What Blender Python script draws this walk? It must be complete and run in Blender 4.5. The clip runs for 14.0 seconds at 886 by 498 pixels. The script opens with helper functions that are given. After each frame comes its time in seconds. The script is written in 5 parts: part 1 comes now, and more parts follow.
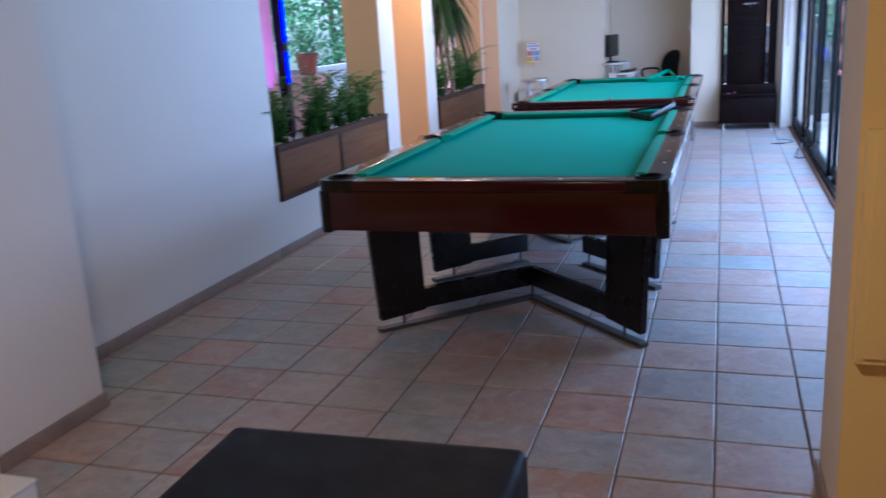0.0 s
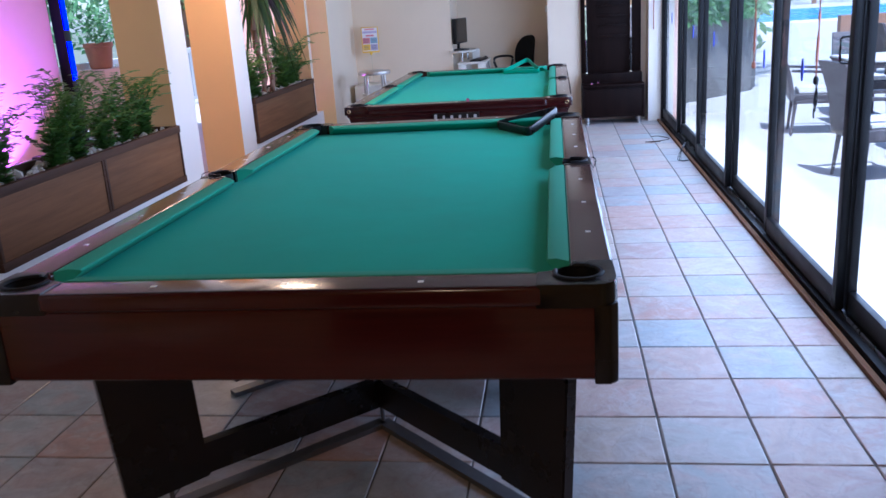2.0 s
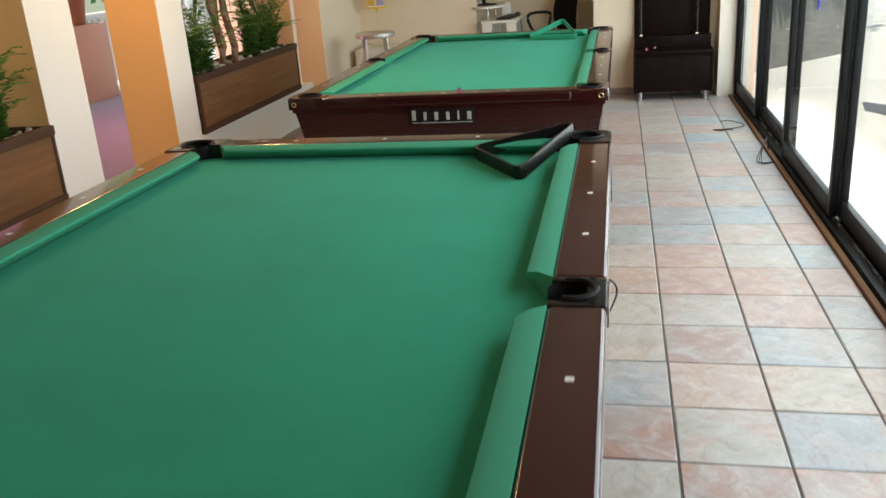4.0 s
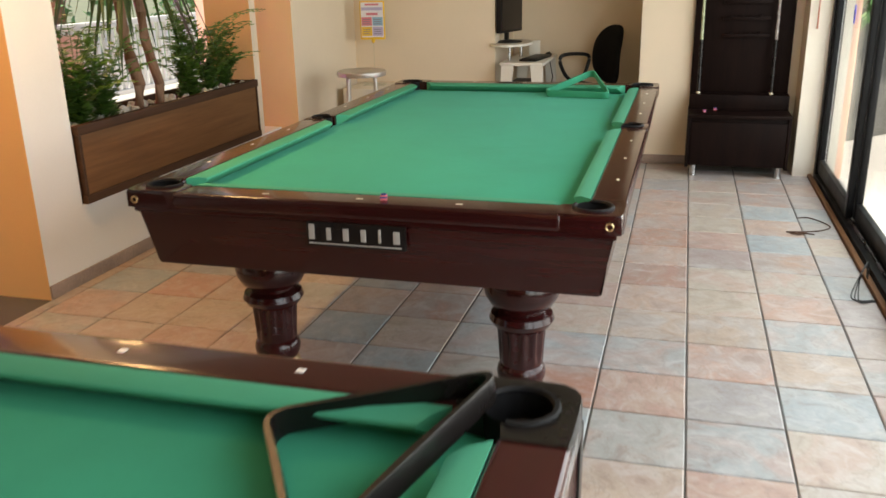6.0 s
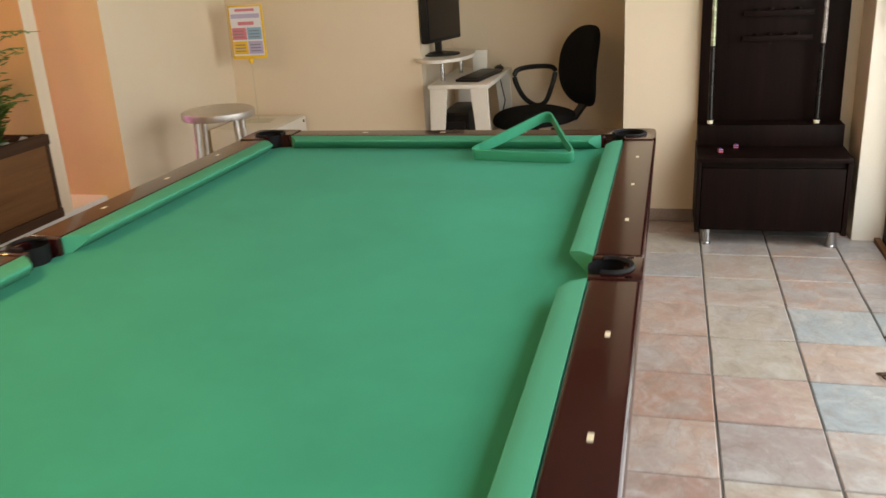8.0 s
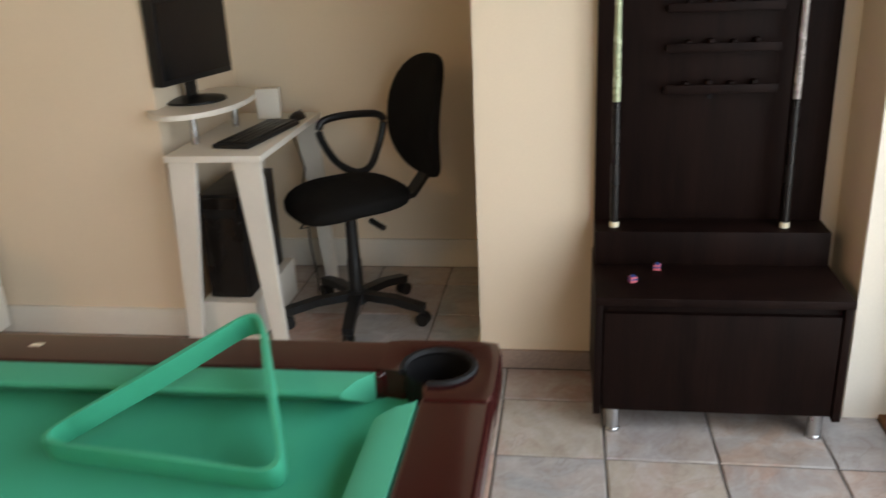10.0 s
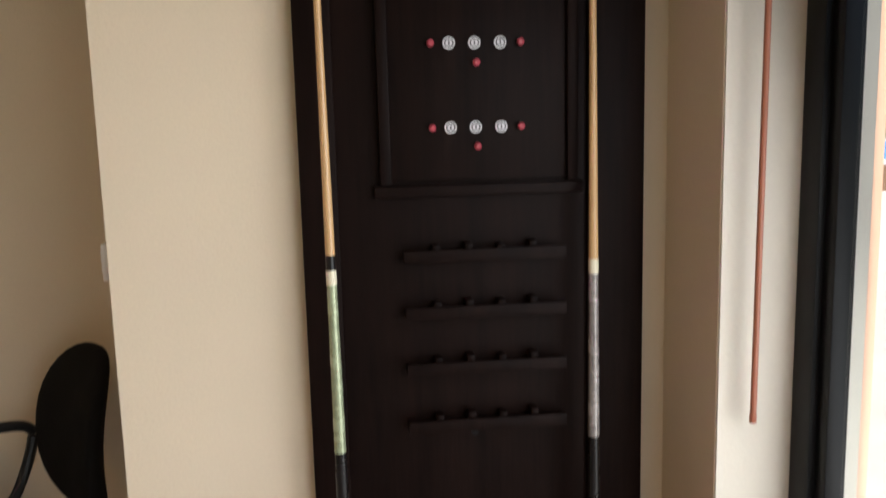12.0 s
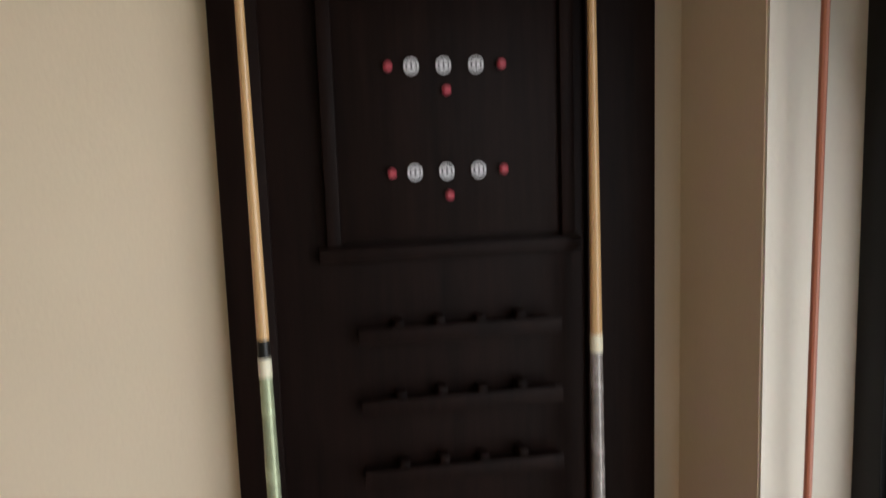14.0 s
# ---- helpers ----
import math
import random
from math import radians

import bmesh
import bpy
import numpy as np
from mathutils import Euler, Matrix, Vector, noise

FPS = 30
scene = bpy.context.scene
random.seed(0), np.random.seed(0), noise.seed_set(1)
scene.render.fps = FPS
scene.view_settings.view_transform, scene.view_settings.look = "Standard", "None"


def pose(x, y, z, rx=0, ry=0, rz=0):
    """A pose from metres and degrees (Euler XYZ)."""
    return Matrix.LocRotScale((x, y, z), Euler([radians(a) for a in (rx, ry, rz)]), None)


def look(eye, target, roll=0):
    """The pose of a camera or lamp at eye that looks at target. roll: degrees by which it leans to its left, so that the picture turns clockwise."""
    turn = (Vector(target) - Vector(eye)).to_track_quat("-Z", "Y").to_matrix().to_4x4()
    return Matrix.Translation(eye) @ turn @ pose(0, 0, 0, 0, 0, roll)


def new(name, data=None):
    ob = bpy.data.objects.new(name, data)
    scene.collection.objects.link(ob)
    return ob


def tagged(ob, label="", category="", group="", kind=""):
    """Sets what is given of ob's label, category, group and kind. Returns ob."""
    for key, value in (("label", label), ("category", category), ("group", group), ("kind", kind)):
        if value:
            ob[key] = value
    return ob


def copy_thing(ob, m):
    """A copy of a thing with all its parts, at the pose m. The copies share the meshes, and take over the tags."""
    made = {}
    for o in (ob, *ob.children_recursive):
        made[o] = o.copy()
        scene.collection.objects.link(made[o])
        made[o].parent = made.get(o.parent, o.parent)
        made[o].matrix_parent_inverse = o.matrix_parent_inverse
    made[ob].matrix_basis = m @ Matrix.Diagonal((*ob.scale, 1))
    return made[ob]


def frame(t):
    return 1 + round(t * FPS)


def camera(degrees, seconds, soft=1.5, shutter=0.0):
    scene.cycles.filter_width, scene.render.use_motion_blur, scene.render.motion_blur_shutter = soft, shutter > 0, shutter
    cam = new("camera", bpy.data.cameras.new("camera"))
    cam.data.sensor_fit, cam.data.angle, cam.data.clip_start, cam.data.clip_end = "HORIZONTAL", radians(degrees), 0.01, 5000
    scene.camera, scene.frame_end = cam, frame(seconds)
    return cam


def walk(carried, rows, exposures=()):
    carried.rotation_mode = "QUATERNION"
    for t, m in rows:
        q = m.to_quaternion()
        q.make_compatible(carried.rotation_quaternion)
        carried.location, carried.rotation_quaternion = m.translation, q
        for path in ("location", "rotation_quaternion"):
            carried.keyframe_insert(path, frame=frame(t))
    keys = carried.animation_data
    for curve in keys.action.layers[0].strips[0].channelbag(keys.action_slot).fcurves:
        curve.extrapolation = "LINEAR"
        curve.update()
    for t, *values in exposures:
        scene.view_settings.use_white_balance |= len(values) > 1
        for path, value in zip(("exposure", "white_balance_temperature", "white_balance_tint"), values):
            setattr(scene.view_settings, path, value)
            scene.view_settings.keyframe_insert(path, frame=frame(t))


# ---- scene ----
cam = camera(55.35, 14.0, 1.5, 0.35)
PATH = [
    (0, -0.006, -0.143, 1.569, 75.35, 3.35, 17.77),
    (0.5, -0.132, 0.231, 1.550, 75.12, 4.15, 10.68),
    (1, -0.309, 0.646, 1.568, 74.93, 4.57, 8.03),
    (1.5, -0.312, 1.173, 1.546, 74.38, 4.01, 7.02),
    (2, -0.347, 1.639, 1.549, 73.68, 3.56, 7.17),
    (3.3, -0.245, 2.920, 1.548, 71.60, 3.70, 9.15),
    (3.9, -0.188, 3.500, 1.546, 70.40, 3.80, 10.85),
    (4.3, -0.190, 3.876, 1.544, 69.69, 3.83, 11.75),
    (4.5, -0.156, 4.058, 1.533, 68.51, 4.06, 12.31),
    (5, -0.139, 4.502, 1.492, 66.41, 2.73, 9.14),
    (5.5, -0.131, 4.934, 1.509, 70.37, 0.15, 12.87),
    (6, -0.089, 5.449, 1.531, 71.77, 1.10, 15.55),
    (6.5, -0.164, 5.985, 1.529, 72.02, 2.53, 15.39),
    (7, -0.181, 6.537, 1.515, 71.70, 2.55, 15.01),
    (7.2, -0.190, 6.753, 1.519, 71.75, 2.50, 14.88),
    (9.3, -0.188, 9.049, 1.490, 69.16, 4.25, 13.38),
    (9.5, -0.156, 9.251, 1.492, 69.26, 3.91, 12.79),
    (9.8, -0.147, 9.550, 1.492, 69.51, 2.93, 10.27),
    (10, -0.122, 9.699, 1.500, 69.66, 2.43, 7.96),
    (10.5, -0.108, 10.117, 1.537, 68.94, 2.43, -2.11),
    (11, -0.034, 10.372, 1.577, 69.93, 2.87, -5.37),
    (11.5, 0.045, 10.562, 1.601, 74.93, 2.21, -5.84),
    (12, 0.079, 10.702, 1.665, 81.28, 1.45, -6.14),
    (12.5, 0.088, 10.834, 1.730, 88.27, 1.21, -5.89),
    (13, 0.098, 10.925, 1.760, 94.50, 1.60, -5.80),
    (13.5, 0.111, 11.012, 1.772, 93.12, 2.21, -7.41),
    (14, 0.116, 11.073, 1.717, 81.88, 1.97, -8.88),
]
walk(cam, [(t, pose(x, y, z, rx, ry, rz)) for t, x, y, z, rx, ry, rz in PATH], exposures=[
    (0.0, 0.71, 4230, 17), (0.5, 0.84, 4380, 20), (1.0, 0.71, 4450, 20), (1.5, 0.70, 4550, 21), (2.0, 0.72, 4600, 22), (4.3, 0.64, 6600, 5), (5.5, 0.66, 6900, 9),
    (6.5, 0.72, 7000, 12), (7.0, 0.72, 7000, 12), (9.5, 0.64, 7350, 14), (10.0, 0.68, 6500, 12), (11.0, 0.6, 6600, 14), (12.0, 0.52, 6550, 14), (12.5, 0.40, 6750, 14), (13.5, 0.27, 6300, 12), (14.0, 0.22, 6500, 13)])

# ---- light ----
world = bpy.data.worlds.new("sky")
scene.world = world
world.use_nodes = True
wn = world.node_tree.nodes
sky = wn.new("ShaderNodeTexSky")
sky.sky_type, sky.sun_disc = "NISHITA", False
sky.sun_elevation, sky.sun_rotation = radians(62), radians(181)
wn["Background"].inputs["Strength"].default_value = 0.15
world.node_tree.links.new(sky.outputs[0], wn["Background"].inputs["Color"])

sun = new("sun", bpy.data.lights.new("sun", "SUN"))
sun.data.energy, sun.data.angle, sun.data.color = 5.0, radians(0.6), (1.0, 0.95, 0.86)
SUN_DIR = Vector((math.sin(radians(181)) * math.cos(radians(62)), math.cos(radians(181)) * math.cos(radians(62)), math.sin(radians(62))))
sun.matrix_world = look(SUN_DIR * 30, (0, 0, 0))


def area(name, where, target, sx, sy, watts, color):
    lamp = bpy.data.lights.new(name, "AREA")
    lamp.shape, lamp.size, lamp.size_y, lamp.energy, lamp.color = "RECTANGLE", sx, sy, watts, color
    ob = new(name, lamp)
    ob.matrix_world = look(where, target)
    return ob


# added area lamps: sky stand-in at the glazing, orange fill through the planter openings
area("glazing_daylight", (1.14, 8.2, 1.22), (-1.0, 8.2, 0.28), 7.3, 2.1, 128, (0.93, 0.97, 1.0))
area("gallery_warm_fill", (-3.50, 8.4, 1.7), (0.0, 8.4, 0.6), 5.6, 1.7, 6, (1.0, 0.66, 0.36))


# ---- materials ----
def nodes_of(name):
    m = bpy.data.materials.new(name)
    m.use_nodes = True
    nt = m.node_tree
    return m, nt, nt.nodes["Principled BSDF"]


def ramp(nt, fac, stops):
    r = nt.nodes.new("ShaderNodeValToRGB")
    while len(r.color_ramp.elements) < len(stops):
        r.color_ramp.elements.new(0.5)
    for e, (p, c) in zip(r.color_ramp.elements, stops):
        e.position, e.color = p, (*c, 1)
    nt.links.new(fac, r.inputs[0])
    return r.outputs[0]


def noise_tex(nt, scale, detail=4.0, rough=0.55, stretch=(1, 1, 1), shift=None):
    co = nt.nodes.new("ShaderNodeTexCoord")
    mp = nt.nodes.new("ShaderNodeMapping")
    mp.inputs["Scale"].default_value = stretch
    nt.links.new(co.outputs["Object"], mp.inputs[0])
    if shift is not None:
        nt.links.new(shift, mp.inputs["Location"])
    n = nt.nodes.new("ShaderNodeTexNoise")
    n.inputs["Scale"].default_value, n.inputs["Detail"].default_value, n.inputs["Roughness"].default_value = scale, detail, rough
    nt.links.new(mp.outputs[0], n.inputs["Vector"])
    return n.outputs["Fac"]


def mix(nt, fac, a, b, mode="MIX"):
    n = nt.nodes.new("ShaderNodeMix")
    n.data_type, n.blend_type = "RGBA", mode
    for k, v in ((0, fac), (6, a), (7, b)):
        if isinstance(v, (int, float)):
            n.inputs[k].default_value = v
        elif isinstance(v, tuple):
            n.inputs[k].default_value = (*v, 1)
        else:
            nt.links.new(v, n.inputs[k])
    return n.outputs[2]


def bump(nt, bsdf, height, strength, dist=0.01):
    b = nt.nodes.new("ShaderNodeBump")
    b.inputs["Strength"].default_value, b.inputs["Distance"].default_value = strength, dist
    nt.links.new(height, b.inputs["Height"])
    nt.links.new(b.outputs[0], bsdf.inputs["Normal"])


def surface(name, base, rough=0.5, metal=0.0, var=0.12, scale=3.0, fine=60.0, relief=0.1, stretch=(1, 1, 1), coat=0.0, rvar=0.1):
    m, nt, b = nodes_of(name)
    big, small = noise_tex(nt, scale, 5, 0.6, stretch), noise_tex(nt, fine, 3, 0.6, stretch)
    lo, hi = tuple(c * (1 - var) for c in base), tuple(min(1, c * (1 + var)) for c in base)
    col = ramp(nt, big, [(0.3, lo), (0.7, hi)])
    col = mix(nt, 0.35, col, ramp(nt, small, [(0.3, lo), (0.7, hi)]))
    nt.links.new(col, b.inputs["Base Color"])
    nt.links.new(ramp(nt, big, [(0.3, (max(0, rough - rvar),) * 3), (0.7, (min(1, rough + rvar),) * 3)]), b.inputs["Roughness"])
    b.inputs["Metallic"].default_value = metal
    b.inputs["Coat Weight"].default_value = coat
    b.inputs["Coat Roughness"].default_value = 0.08
    if relief:
        bump(nt, b, small, relief, 0.004)
    return m


def tile_material(name, island):
    m, nt, b = nodes_of(name)
    if island:
        rnd = nt.nodes.new("ShaderNodeNewGeometry").outputs["Random Per Island"]
    else:
        rnd = nt.nodes.new("ShaderNodeObjectInfo").outputs["Random"]
    mul = nt.nodes.new("ShaderNodeMath")
    mul.operation = "MULTIPLY"
    mul.inputs[1].default_value = 37.0
    nt.links.new(rnd, mul.inputs[0])
    big = noise_tex(nt, 4.2, 4, 0.55, (1, 1.15, 1), mul.outputs[0])
    big.node.inputs["Distortion"].default_value = 0.7
    veins = noise_tex(nt, 9.0, 6, 0.62, (1, 1.25, 1), mul.outputs[0])
    veins.node.inputs["Distortion"].default_value = 0.9
    fine = noise_tex(nt, 60.0, 4, 0.6)
    pink, grey, sand, rust = (0.43, 0.25, 0.185), (0.285, 0.335, 0.35), (0.42, 0.365, 0.29), (0.36, 0.17, 0.11)
    one = ramp(nt, rnd, [(0.0, pink), (0.2, sand), (0.34, grey), (0.52, pink), (0.62, grey), (0.76, sand), (0.88, rust), (0.95, grey)])
    two = ramp(nt, rnd, [(0.0, grey), (0.24, pink), (0.45, sand), (0.65, pink), (0.82, grey), (1.0, sand)])
    col = mix(nt, ramp(nt, big, [(0.42, (0.0,) * 3), (0.60, (0.5,) * 3)]), one, two)
    col = mix(nt, ramp(nt, veins, [(0.48, (0,) * 3), (0.72, (0.55,) * 3)]), col, (0.55, 0.54, 0.52))
    col = mix(nt, ramp(nt, veins, [(0.30, (0.45,) * 3), (0.45, (0,) * 3)]), col, (0.19, 0.125, 0.085))
    col = mix(nt, ramp(nt, big, [(0.28, (0.35,) * 3), (0.42, (0,) * 3)]), col, (0.21, 0.16, 0.12))
    col = mix(nt, ramp(nt, big, [(0.488, (0,) * 3), (0.5, (0.28,) * 3), (0.512, (0,) * 3)]), col, (0.17, 0.13, 0.10))
    col = mix(nt, 0.10, col, ramp(nt, fine, [(0.3, (0.15, 0.12, 0.1)), (0.7, (0.6, 0.56, 0.5))]))
    nt.links.new(col, b.inputs["Base Color"])
    nt.links.new(ramp(nt, veins, [(0.3, (0.34,) * 3), (0.7, (0.5,) * 3)]), b.inputs["Roughness"])
    b.inputs["Specular IOR Level"].default_value = 0.65
    bump(nt, b, veins, 0.35, 0.006)
    return m


def wood(name, dark, light, rough, axis, coat=0.0, ring=26.0, relief=0.12):
    m, nt, b = nodes_of(name)
    st = {"x": (0.06, 1, 1), "y": (1, 0.06, 1), "z": (1, 1, 0.06)}[axis]
    grain, broad = noise_tex(nt, ring * 3, 6, 0.65, st), noise_tex(nt, ring * 0.35, 4, 0.6, st)
    col = ramp(nt, grain, [(0.32, dark), (0.66, light)])
    col = mix(nt, 0.45, col, ramp(nt, broad, [(0.35, dark), (0.65, light)]))
    nt.links.new(col, b.inputs["Base Color"])
    b.inputs["Roughness"].default_value = rough
    b.inputs["Coat Weight"].default_value = coat
    b.inputs["Coat Roughness"].default_value = 0.06
    bump(nt, b, grain, relief, 0.002)
    return m


def dull(m, level):
    m.node_tree.nodes["Principled BSDF"].inputs["Specular IOR Level"].default_value = level
    return m


def glass_material(name):
    m, nt, b = nodes_of(name)
    mixer = nt.nodes.new("ShaderNodeMixShader")
    clear, gloss, lw = nt.nodes.new("ShaderNodeBsdfTransparent"), nt.nodes.new("ShaderNodeBsdfGlossy"), nt.nodes.new("ShaderNodeLayerWeight")
    gloss.inputs["Roughness"].default_value = 0.02
    clear.inputs["Color"].default_value = (0.96, 0.98, 0.97, 1)
    lw.inputs["Blend"].default_value = 0.5
    power, scaled = nt.nodes.new("ShaderNodeMath"), nt.nodes.new("ShaderNodeMath")
    power.operation, scaled.operation = "POWER", "MULTIPLY_ADD"
    power.inputs[1].default_value, scaled.inputs[1].default_value, scaled.inputs[2].default_value = 5.0, 0.45, 0.02
    nt.links.new(lw.outputs["Facing"], power.inputs[0])
    nt.links.new(power.outputs[0], scaled.inputs[0])
    nt.links.new(scaled.outputs[0], mixer.inputs[0])
    nt.links.new(clear.outputs[0], mixer.inputs[1])
    nt.links.new(gloss.outputs[0], mixer.inputs[2])
    nt.links.new(mixer.outputs[0], nt.nodes["Material Output"].inputs[0])
    return m


def leaf_material(name, dark, light):
    m, nt, b = nodes_of(name)
    rnd = nt.nodes.new("ShaderNodeNewGeometry").outputs["Random Per Island"]
    col = ramp(nt, rnd, [(0.0, dark), (1.0, light)])
    nt.links.new(col, b.inputs["Base Color"])
    b.inputs["Roughness"].default_value = 0.45
    tr, add = nt.nodes.new("ShaderNodeBsdfTranslucent"), nt.nodes.new("ShaderNodeMixShader")
    nt.links.new(mix(nt, 0.5, col, tuple(min(1, c * 2.2) for c in light)), tr.inputs[0])
    add.inputs[0].default_value = 0.3
    nt.links.new(b.outputs[0], add.inputs[1])
    nt.links.new(tr.outputs[0], add.inputs[2])
    nt.links.new(add.outputs[0], nt.nodes["Material Output"].inputs[0])
    return m


def glow(name, color, strength):
    m, nt, b = nodes_of(name)
    b.inputs["Base Color"].default_value = (*color, 1)
    b.inputs["Emission Color"].default_value = (*color, 1)
    b.inputs["Emission Strength"].default_value = strength
    return m


PLASTER = surface("cream_plaster", (0.73, 0.615, 0.455), 0.85, var=0.05, scale=1.2, fine=140, relief=0.13)
WHITE_PLASTER = surface("white_plaster", (0.74, 0.71, 0.66), 0.85, var=0.04, scale=1.1, fine=140, relief=0.25)
# cream plaster made paler: window light on the pilaster front, put into the colour
DAYLIT_REVEAL = surface("daylit_reveal_plaster", (0.75, 0.69, 0.58), 0.85, var=0.05, scale=1.2, fine=140, relief=0.15)
ORANGE = surface("orange_plaster", (0.80, 0.48, 0.19), 0.85, var=0.05, scale=1.4, fine=140, relief=0.2)
YELLOW = surface("yellow_plaster", (0.80, 0.62, 0.23), 0.8, var=0.05, scale=1.4, fine=140, relief=0.2)
PEACH = surface("peach_plaster", (0.80, 0.50, 0.36), 0.85, var=0.05, scale=1.2, fine=140, relief=0.2)
# for unseen ceilings and soffit, darkened so less light bounces into the room
DIM_CEILING = surface("dim_ceiling_paint", (0.33, 0.28, 0.21), 0.9, var=0.03, relief=0.1)
GROUT = surface("grout", (0.11, 0.10, 0.09), 0.95, var=0.2, scale=6, fine=200, relief=0.3)
TILE, TILE_FAR = tile_material("slate_tile", False), tile_material("slate_tile_far", True)
SKIRT = surface("skirting_tile", (0.27, 0.20, 0.16), 0.45, var=0.3, scale=5, fine=80, relief=0.15)
TAN = surface("tan_plaster", (0.78, 0.58, 0.30), 0.85, var=0.06, scale=1.4, fine=140, relief=0.2)
ALUMINIUM = surface("brushed_aluminium", (0.62, 0.59, 0.54), 0.48, 1.0, var=0.08, relief=0.05)
WHITE_PAINT = surface("white_paint", (0.76, 0.74, 0.70), 0.5, var=0.05, relief=0.05)
BLACK_FRAME = dull(surface("black_aluminium", (0.006, 0.006, 0.0065), 0.4, var=0.25, relief=0.03, rvar=0.08), 0.15)
GLASS = glass_material("window_glass")
FELT_A = dull(surface("green_cloth", (0.041, 0.332, 0.202), 0.95, var=0.15, scale=2.2, fine=420, relief=0.25), 0.1)
cloth = FELT_A.node_tree.nodes["Principled BSDF"]
cloth.inputs["Sheen Weight"].default_value, cloth.inputs["Sheen Roughness"].default_value = 0.20, 0.35
cloth.inputs["Sheen Tint"].default_value = (0.35, 0.95, 0.85, 1.0)
CUSHION = surface("cushion_cloth", (0.05, 0.33, 0.195), 0.95, var=0.08, scale=3, fine=420, relief=0.2)
MAHOGANY = dull(wood("mahogany_lacquer", (0.030, 0.0042, 0.0042), (0.054, 0.0075, 0.0066), 0.2, "x", coat=0.28, ring=16, relief=0.02), 0.3)
MAHOGANY_Y = dull(wood("mahogany_rail", (0.030, 0.0042, 0.0042), (0.054, 0.0075, 0.0066), 0.2, "y", coat=0.28, ring=16, relief=0.02), 0.3)
DARK_RED = dull(wood("dark_red_lacquer", (0.019, 0.0032, 0.0032), (0.037, 0.0055, 0.005), 0.2, "x", coat=0.28, ring=16, relief=0.02), 0.3)
DARK_RED_Y = dull(wood("dark_red_rail", (0.019, 0.0032, 0.0032), (0.037, 0.0055, 0.005), 0.2, "y", coat=0.28, ring=16, relief=0.02), 0.3)
BLACK_LACQUER = dull(surface("black_lacquer", (0.008, 0.0065, 0.006), 0.28, var=0.3, relief=0.03), 0.35)
BLACK_RUBBER = dull(surface("black_rubber", (0.005, 0.005, 0.0055), 0.6, var=0.3, fine=120, relief=0.1), 0.2)
STEEL = surface("brushed_steel", (0.52, 0.52, 0.52), 0.28, 1.0, var=0.08, relief=0.04)
DULL_STEEL = surface("dull_steel", (0.14, 0.135, 0.13), 0.45, 0.8, var=0.15, relief=0.05)
BRASS = surface("polished_brass", (0.58, 0.43, 0.23), 0.28, 1.0, var=0.1, relief=0.03)
PEARL = surface("pearl_inlay", (0.82, 0.80, 0.76), 0.3, var=0.1, relief=0)
SILVER = surface("silver_print", (0.55, 0.53, 0.50), 0.4, 0.5, var=0.1, relief=0)
WENGE = dull(wood("wenge_veneer", (0.0035, 0.0018, 0.0015), (0.0135, 0.0062, 0.0046), 0.5, "z", ring=30, relief=0.15), 0.07)
PLANTER_WOOD = dull(wood("planter_board", (0.11, 0.048, 0.018), (0.215, 0.105, 0.042), 0.65, "y", ring=9, relief=0.2), 0.2)
PLANTER_TRIM = dull(wood("planter_trim", (0.04, 0.02, 0.011), (0.085, 0.042, 0.022), 0.65, "y", ring=12, relief=0.2), 0.2)
CUE_WOOD = wood("cue_maple", (0.50, 0.29, 0.12), (0.68, 0.43, 0.20), 0.3, "z", coat=0.3, ring=30, relief=0.02)
IVORY = surface("ivory_plastic", (0.74, 0.68, 0.50), 0.35, var=0.08, relief=0)
PEARL_GREEN = surface("pearl_green_sleeve", (0.36, 0.40, 0.25), 0.25, 0.3, var=0.3, scale=18, fine=60, relief=0)
PEARL_GREY = surface("pearl_grey_sleeve", (0.30, 0.27, 0.25), 0.25, 0.3, var=0.35, scale=18, fine=60, relief=0)
COPPER = surface("red_brown_rod", (0.36, 0.12, 0.065), 0.35, var=0.1, relief=0)
BAMBOO = wood("bamboo_slat", (0.09, 0.03, 0.018), (0.20, 0.075, 0.042), 0.6, "x", ring=20, relief=0.3)
SOIL = surface("soil", (0.045, 0.03, 0.02), 0.95, var=0.4, scale=20, fine=120, relief=0.8)
PEBBLE = surface("pebbles", (0.60, 0.56, 0.48), 0.7, var=0.25, scale=12, fine=80, relief=0.1)
FERN = leaf_material("fern_leaf", (0.04, 0.115, 0.018), (0.15, 0.28, 0.05))
YUCCA = leaf_material("yucca_leaf", (0.018, 0.05, 0.014), (0.055, 0.11, 0.03))
TREE_LEAF = leaf_material("tree_leaf", (0.08, 0.20, 0.08), (0.24, 0.42, 0.17))
BARK = surface("bark", (0.24, 0.13, 0.075), 0.85, var=0.3, scale=14, fine=70, relief=0.6, stretch=(1, 1, 0.3))
TERRACOTTA = surface("terracotta", (0.42, 0.17, 0.09), 0.75, var=0.15, scale=6, relief=0.15)
LEATHER = dull(surface("black_leather", (0.008, 0.008, 0.010), 0.5, var=0.2, scale=8, fine=160, relief=0.35), 0.12)
CHAIR_FABRIC = dull(surface("black_fabric", (0.008, 0.0075, 0.007), 0.9, var=0.25, scale=9, fine=300, relief=0.35), 0.12)
BLACK_PLASTIC = dull(surface("black_plastic", (0.009, 0.009, 0.009), 0.42, var=0.2, relief=0.08), 0.3)
SCREEN = surface("screen_glass", (0.010, 0.010, 0.011), 0.16, var=0.1, relief=0)
